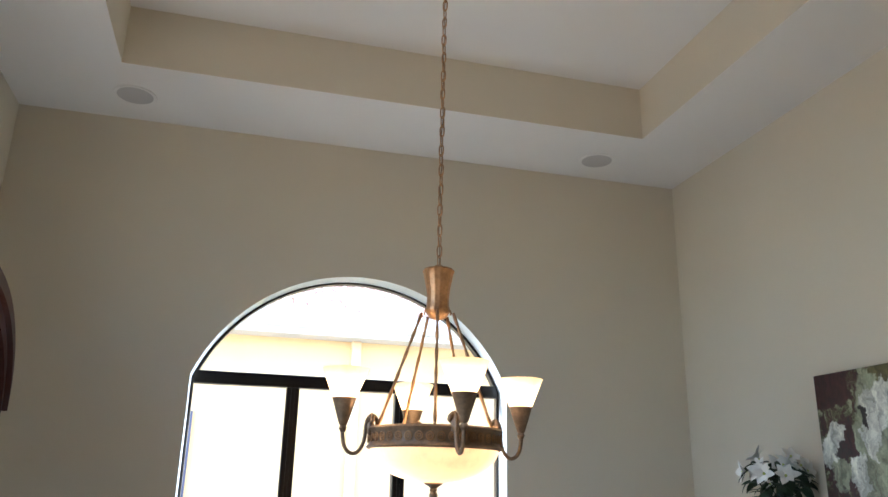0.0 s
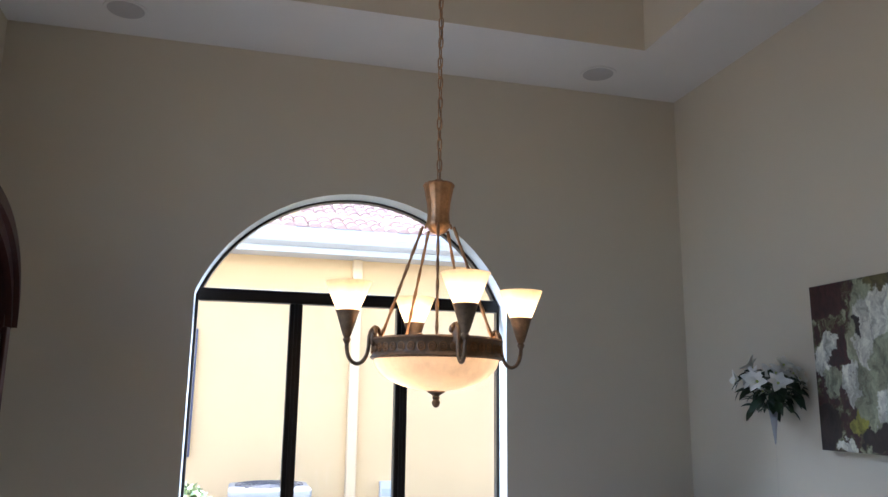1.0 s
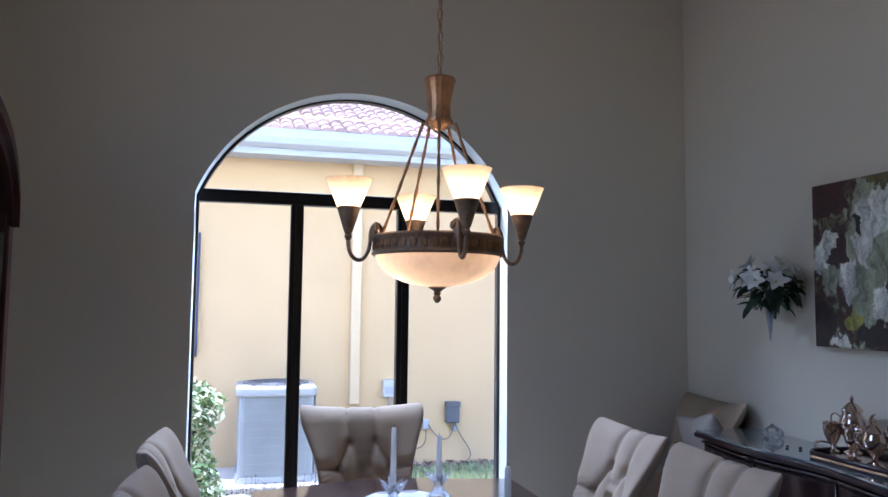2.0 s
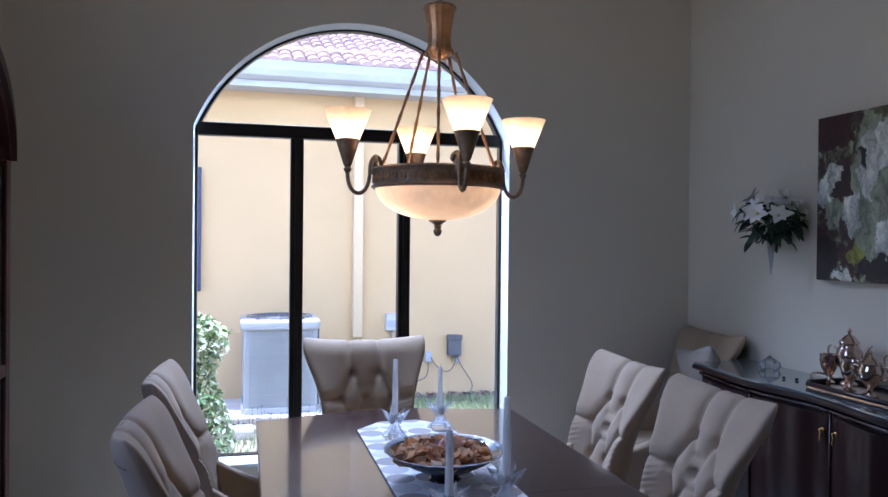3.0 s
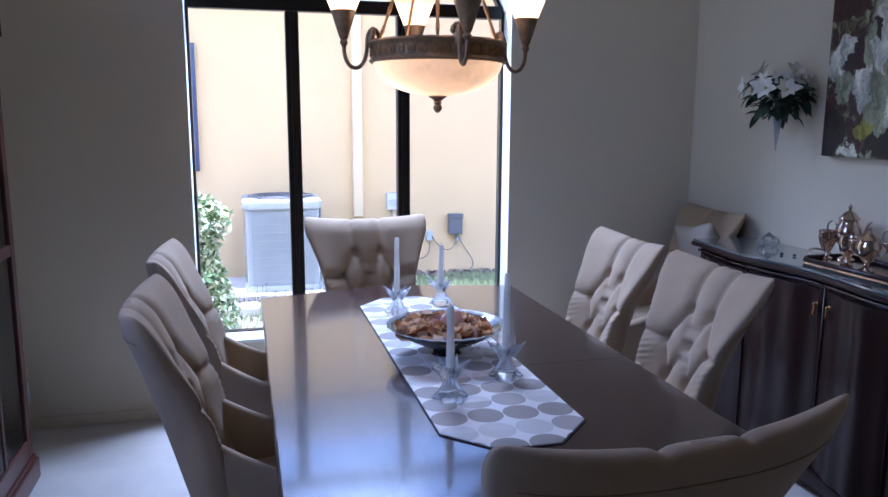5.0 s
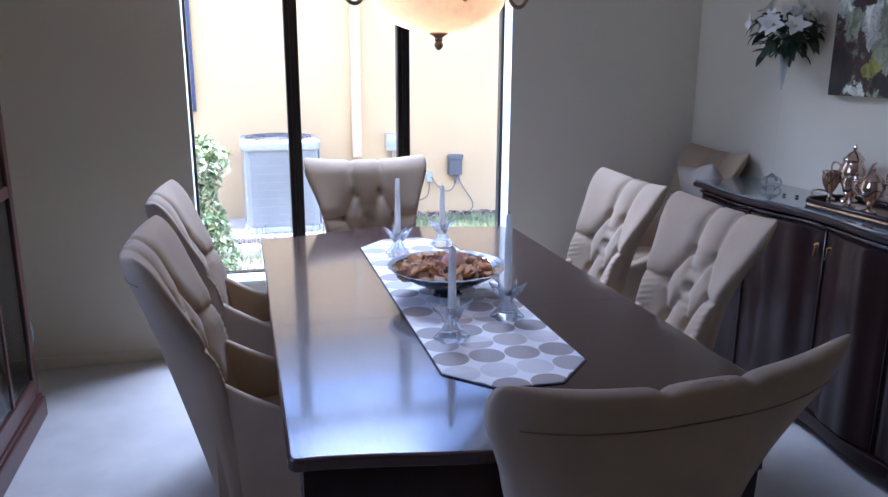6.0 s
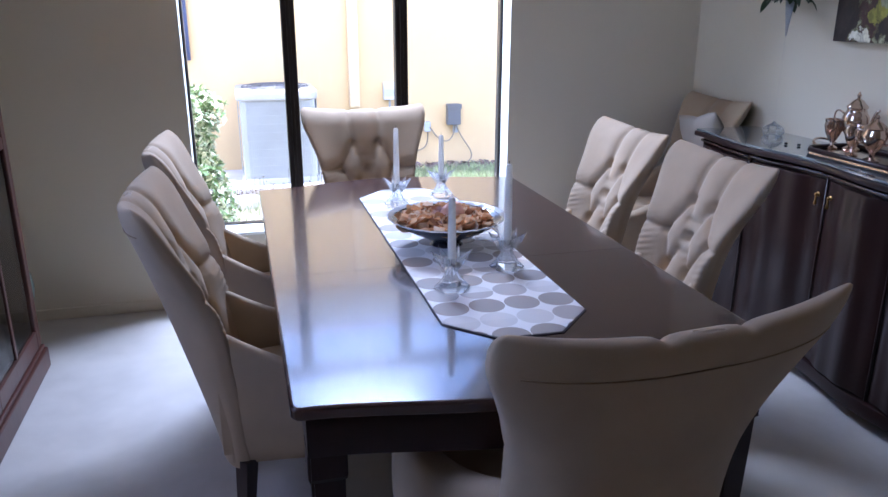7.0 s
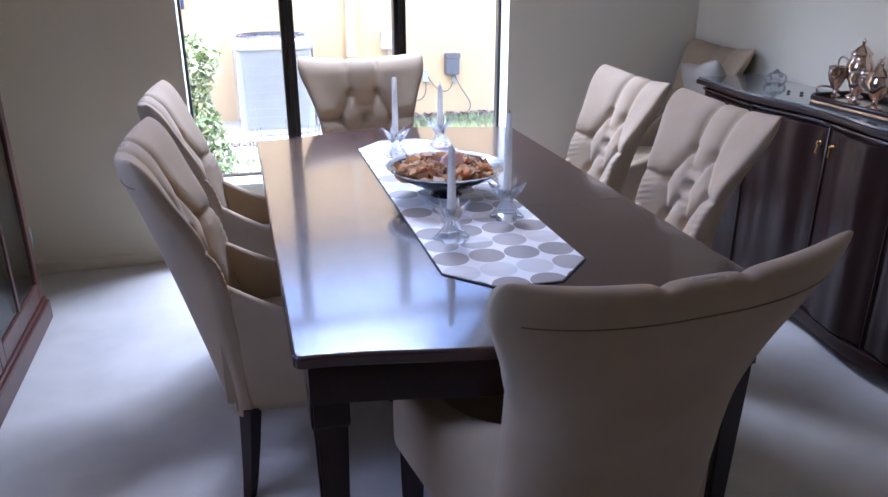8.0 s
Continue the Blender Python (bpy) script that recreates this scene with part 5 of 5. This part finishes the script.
# ---------------- the painting ----------------
def canvas_paint():
    """Loose brushwork: blooms and leaves laid over one another on a maroon ground."""
    m, nt, bs = principled("floral_canvas")
    v = coords(nt)
    warp = nt.nodes.new("ShaderNodeTexNoise")
    warp.inputs["Scale"].default_value, warp.inputs["Detail"].default_value, warp.inputs["Roughness"].default_value = 13, 5, 0.6
    nt.links.new(v, warp.inputs["Vector"])
    add = nt.nodes.new("ShaderNodeVectorMath")
    add.operation = "MULTIPLY_ADD"
    nt.links.new(warp.outputs["Color"], add.inputs[0])
    add.inputs[1].default_value = (0.0, 0.15, 0.15)
    nt.links.new(v, add.inputs[2])
    back_ = nt.nodes.new("ShaderNodeVectorMath")
    back_.operation = "SUBTRACT"
    nt.links.new(add.outputs[0], back_.inputs[0])
    back_.inputs[1].default_value = (0.0, 0.075, 0.075)
    sep = nt.nodes.new("ShaderNodeSeparateXYZ")
    nt.links.new(back_.outputs[0], sep.inputs[0])
    strokes = noise_tex(nt, back_.outputs[0], 11, 5, 0.65, (1, 2.2, 0.8))
    fine = noise_tex(nt, v, 30, 5, 0.7, (1, 1.6, 0.7))
    white, olive, sage, maroon, umber, gold = (0.78, 0.78, 0.66), (0.13, 0.11, 0.035), (0.36, 0.38, 0.24), (0.055, 0.011, 0.011), (0.028, 0.015, 0.012), (0.42, 0.40, 0.05)
    c = ramp(nt, strokes, [(0.36, umber), (0.47, maroon), (0.54, (0.10, 0.10, 0.04)), (0.64, sage)])
    # each dab: centre across, centre up, half width, half height, colour
    dabs = ((0.17, 0.00, 0.10, 0.36, sage), (0.10, 0.20, 0.12, 0.10, white), (0.16, 0.09, 0.075, 0.12, white), (0.07, 0.02, 0.10, 0.11, sage), (0.37, 0.10, 0.055, 0.05, white), (0.42, 0.02, 0.06, 0.075, white), (0.36, -0.06, 0.06, 0.06, sage), (0.30, 0.06, 0.035, 0.065, maroon), (0.27, -0.07, 0.04, 0.10, white), (0.21, 0.15, 0.022, 0.05, umber), (0.42, -0.25, 0.09, 0.10, umber), (0.24, -0.24, 0.05, 0.05, gold), (0.14, -0.29, 0.12, 0.05, umber), (0.31, -0.33, 0.05, 0.025, white), (0.09, -0.17, 0.07, 0.08, white), (-0.15, 0.10, 0.16, 0.18, white), (-0.30, -0.15, 0.14, 0.16, sage), (-0.12, -0.22, 0.10, 0.09, olive), (0.05, 0.33, 0.12, 0.04, olive), (0.40, 0.29, 0.155, 0.10, maroon))
    for y, z, ry, rz, colour in dabs:
        dy = math_node(nt, "DIVIDE", math_node(nt, "SUBTRACT", sep.outputs[1], y), ry)
        dz = math_node(nt, "DIVIDE", math_node(nt, "SUBTRACT", sep.outputs[2], z), rz)
        d = math_node(nt, "ADD", math_node(nt, "MULTIPLY", dy, dy), math_node(nt, "MULTIPLY", dz, dz))
        mask = ramp(nt, d, [(0.80, (1, 1, 1)), (1.0, (0, 0, 0))])
        tint = mixed(nt, ramp(nt, strokes, [(0.38, (0, 0, 0)), (0.62, (1, 1, 1))]), tuple(k * 0.42 for k in colour), tuple(min(1, k * 1.12) for k in colour))
        c = mixed(nt, mask, c, tint)
    c = mixed(nt, 1.0, c, ramp(nt, fine, [(0.3, (0.72, 0.72, 0.70)), (0.6, (1, 1, 1))]), "MULTIPLY")
    nt.links.new(c, bs.inputs["Base Color"])
    bs.inputs["Roughness"].default_value = 0.5
    bump(nt, bs, fine, 0.4, 0.003)
    return m


def build_painting():
    p = thing("painting", "unframed abstract canvas of white blooms on maroon and green", "painting", at=pose(X1, 2.30, 1.655))
    bm = B()
    box(bm, -0.042, -0.004, -0.46, 0.46, -0.345, 0.345, bev=0.003)
    part("canvas", bm, canvas_paint(), p)
    bm = B()
    for a in ((-0.455, 0.455, 0.31, 0.34), (-0.455, 0.455, -0.34, -0.31), (-0.455, -0.42, -0.31, 0.31), (0.42, 0.455, -0.31, 0.31)):
        box(bm, -0.004, -0.0006, a[0], a[1], a[2], a[3])
    part("stretcher", bm, M_DARKWOOD, p)


build_painting()

# ---------------- the china cabinet ----------------
def build_cabinet():
    xf, xb, y0, y1 = -0.862, X0 + 0.016, 1.98, 3.255
    cb = thing("china_cabinet", "cherry china cabinet with arched top and glazed doors", "cabinet", at=pose(0, 0, 0))
    yc, hw = (y0 + y1) / 2, (y1 - y0) / 2
    def top(y, drop=0.0):
        u = min(1.0, abs(y - yc) / hw)
        return 1.80 + 0.42 * math.sqrt(max(0.0, 1 - u ** 2.6)) - drop
    n = 40
    ysx = [yc - hw * math.cos(math.pi * i / n) for i in range(n + 1)]
    def arched(bm, yy, zlow, drop, x0, x1):
        rows = [[bm.verts.new((x, y, z)) for y in yy for z in ((zlow, top(y, drop)))] for x in (x0, x1)]
        k = len(yy)
        for r in rows:
            for i in range(k - 1):
                bm.faces.new((r[2 * i], r[2 * i + 2], r[2 * i + 3], r[2 * i + 1]))
        a, b = rows
        for i in range(k - 1):
            bm.faces.new((a[2 * i + 1], a[2 * i + 3], b[2 * i + 3], b[2 * i + 1]))
            bm.faces.new((a[2 * i], b[2 * i], b[2 * i + 2], a[2 * i + 2]))
        for i in (0, 2 * k - 2):
            bm.faces.new((a[i], a[i + 1], b[i + 1], b[i]))
    bm = B()
    arched(bm, ysx, 0.10, 0.0, xb, xb + 0.015)
    # pale green back colour stands in for reflected light in the panes
    part("back_panel", bm, surface("cabinet_reflection_tone", (0.66, 0.74, 0.68), 0.3, vary=0.1, big=4, relief=0.02), cb, "pale green back standing in for reflections in the glass")
    for y in (y0, y1 - 0.022):
        bm = B()
        for x0, x1, z0, z1 in ((xb + 0.016, xb + 0.056, 0.10, 1.80), (xf - 0.064, xf - 0.024, 0.10, 1.80), (xb + 0.056, xf - 0.064, 0.10, 0.19), (xb + 0.056, xf - 0.064, 1.72, 1.80), (xb + 0.056, xf - 0.064, 0.935, 0.97)):
            box(bm, x0, x1, y, y + 0.022, z0, z1, bev=0.002)
        side = part("side_panel", bm, M_CHERRY, cb)
        for z0, z1 in ((0.19, 0.935), (0.97, 1.72)):
            bm = B()
            box(bm, xb + 0.056, xf - 0.064, y + 0.009, y + 0.013, z0, z1)
            part("pane", bm, pane_glass("cabinet_side_glass", (0.93, 0.98, 0.97), 1.5), side)
    bm = B()
    box(bm, xb, xf + 0.018, y0 - 0.012, y1 + 0.012, 0, 0.088, bev=0.006)
    part("plinth", bm, M_CHERRY, cb)
    bm = B()
    box(bm, xb, xf + 0.008, y0 - 0.006, y1 + 0.006, 0.0885, 0.105, bev=0.005)
    part("plinth_moulding", bm, M_CHERRY, cb)
    bm = B()
    for i in range(n):
        ya, yb_ = ysx[i], ysx[i + 1]
        vs = [bm.verts.new(p) for p in ((xb + 0.016, ya, top(ya)), (xf + 0.02, ya, top(ya)), (xf + 0.02, yb_, top(yb_)), (xb + 0.016, yb_, top(yb_)), (xb + 0.016, ya, top(ya) - 0.05), (xf + 0.02, ya, top(ya) - 0.05), (xf + 0.02, yb_, top(yb_) - 0.05), (xb + 0.016, yb_, top(yb_) - 0.05))]
        for q in ((0, 1, 2, 3), (4, 7, 6, 5), (1, 5, 6, 2), (0, 3, 7, 4)):
            bm.faces.new([vs[k] for k in q])
    bmesh.ops.remove_doubles(bm, verts=bm.verts, dist=1e-5)
    part("cornice", bm, M_CHERRY, cb)
    for z in (0.115, 0.62, 1.02, 1.42):
        bm = B()
        box(bm, xb + 0.017, xf - 0.03, y0 + 0.023, y1 - 0.023, z, z + (0.02 if z < 0.2 else 0.008), bev=0.001)
        part("shelf", bm, M_CHERRY if z < 0.2 else M_PANE, cb)
    # two glazed doors
    for a, b in ((y0 + 0.003, yc - 0.002), (yc + 0.002, y1 - 0.003)):
        bm = B()
        sw, x0, x1 = 0.052, xf - 0.022, xf
        box(bm, x0, x1, a, a + sw, 0.108, top(a, 0.055) if a > y0 + 0.1 else 1.75, bev=0.004)
        box(bm, x0, x1, b - sw, b, 0.108, top(b, 0.055) if b < y1 - 0.1 else 1.75, bev=0.004)
        box(bm, x0, x1, a + sw, b - sw, 0.108, 0.185, bev=0.004)
        box(bm, x0, x1, a + sw, b - sw, 0.93, 0.975, bev=0.004)
        box(bm, x0 + 0.004, x1 - 0.004, (a + b) / 2 - 0.011, (a + b) / 2 + 0.011, 0.185, 1.95, bev=0.003)
        door = part("door", bm, M_CHERRY, cb)
        bm = B()
        for i in range(16):
            ya, yb_ = a + (b - a) * i / 16, a + (b - a) * (i + 1) / 16
            ta, tb_ = max(1.72, top(ya, 0.05)), max(1.72, top(yb_, 0.05))
            vs = [bm.verts.new(p) for p in ((x1, ya, ta - 0.055), (x1, yb_, tb_ - 0.055), (x1, yb_, tb_), (x1, ya, ta), (x0, ya, ta - 0.055), (x0, yb_, tb_ - 0.055), (x0, yb_, tb_), (x0, ya, ta))]
            for q in ((0, 1, 2, 3), (4, 7, 6, 5), (0, 4, 5, 1)):
                bm.faces.new([vs[k] for k in q])
        bmesh.ops.remove_doubles(bm, verts=bm.verts, dist=1e-5)
        part("top_rail", bm, M_CHERRY, door)
        for z0, z1 in ((0.185, 0.93), (0.975, 1.72)):
            bm = B()
            box(bm, x0 + 0.009, x0 + 0.013, a + sw, b - sw, z0, z1)
            part("pane", bm, pane_glass("cabinet_glass", (0.95, 0.98, 0.97), 2.3), door)
        bm = B()
        yk = b - 0.026 if a < yc - 0.1 else a + 0.026
        lathe(bm, [(0, 0.02), (0.008, 0.018), (0.010, 0.011), (0.005, 0.004), (0.008, 0), (0, -0.001)], 14, m=Matrix.Translation((xf, yk, 0.95)) @ Matrix.Rotation(radians(90), 4, "Y"))
        part("knob", bm, M_BRASS, door, "small brass knob", smooth=60)
    # china on the shelves
    china = surface("blue_white_china", (0.62, 0.68, 0.70), 0.2, vary=0.15, big=20, relief=0)
    for z in (0.1355, 0.6285, 1.0285, 1.4285):
        for k in range(4):
            y = y1 - 0.17 - 0.28 * k
            pl = part("plate", lathe(B(), [(0, 0.004), (0.06, 0.0), (0.10, 0.012), (0.108, 0.016), (0.10, 0.017), (0.06, 0.006), (0, 0.008)], 36, m=pose(0, 0, 0)), china, smooth=60)
            pl.matrix_basis = pose(xb + 0.06, y, z + 0.104, 0, 76, 0)
            tagged(pl, "pale blue china plate standing in the cabinet", "plate", "china in the cabinet")


build_cabinet()


def build_corner_things():
    jar = thing("floor_vase", "pale teal glazed vase standing behind the cabinet", "vase", at=pose(-1.02, 3.50, 0))
    bm = B()
    lathe(bm, [(0, 0), (0.05, 0), (0.055, 0.01), (0.06, 0.06), (0.085, 0.18), (0.098, 0.27), (0.092, 0.33), (0.065, 0.37), (0.05, 0.385), (0.052, 0.40), (0.044, 0.40), (0.042, 0.385), (0, 0.36)], 40)
    part("body", bm, surface("teal_glaze", (0.30, 0.45, 0.42), 0.2, vary=0.2, big=8, relief=0.03, coat=0.5), jar, smooth=60)
    cu = thing("cushion", "plump pale grey cushion leaning on the corner chair", "cushion", at=pose(2.25, 3.32, 0.745, 70, 10, 88))
    bm = B()
    n = 24
    for sgn in (1, -1):
        g = [[bm.verts.new((0.20 * u * (1 - 0.08 * (1 - abs(v_)) ** 2 * abs(u)), 0.17 * v_ * (1 - 0.08 * (1 - abs(u)) ** 2), sgn * 0.07 * ((1 - u ** 4) * (1 - v_ ** 4)) ** 0.7)) for u in (-1 + 2 * i / n for i in range(n + 1))] for v_ in (-1 + 2 * j / n for j in range(n + 1))]
        for j in range(n):
            for i in range(n):
                bm.faces.new((g[j][i], g[j][i + 1], g[j + 1][i + 1], g[j + 1][i]))
    bmesh.ops.remove_doubles(bm, verts=bm.verts, dist=1e-4)
    part("cover", bm, surface("pale_cushion_fabric", (0.36, 0.31, 0.26), 0.85, vary=0.06, fine=400, relief=0.2, depth=0.001), cu, smooth=180)
    cu.scale = (0.85, 1.25, 0.85)


build_corner_things()


def build_small_things():
    for dx in (0.0, 0.045):
        k = thing("bead", "tiny dark bead lying on the glass top", "bead", "beads on the sideboard", at=pose(2.20 + dx * 0.6, 2.72 - dx, SBZ + 0.0005))
        bm = B()
        lathe(bm, [(0, 0), (0.006, 0.001), (0.008, 0.005), (0.006, 0.009), (0, 0.010)], 14)
        part("body", bm, M_BLACKGLASS, k, smooth=180)


build_small_things()
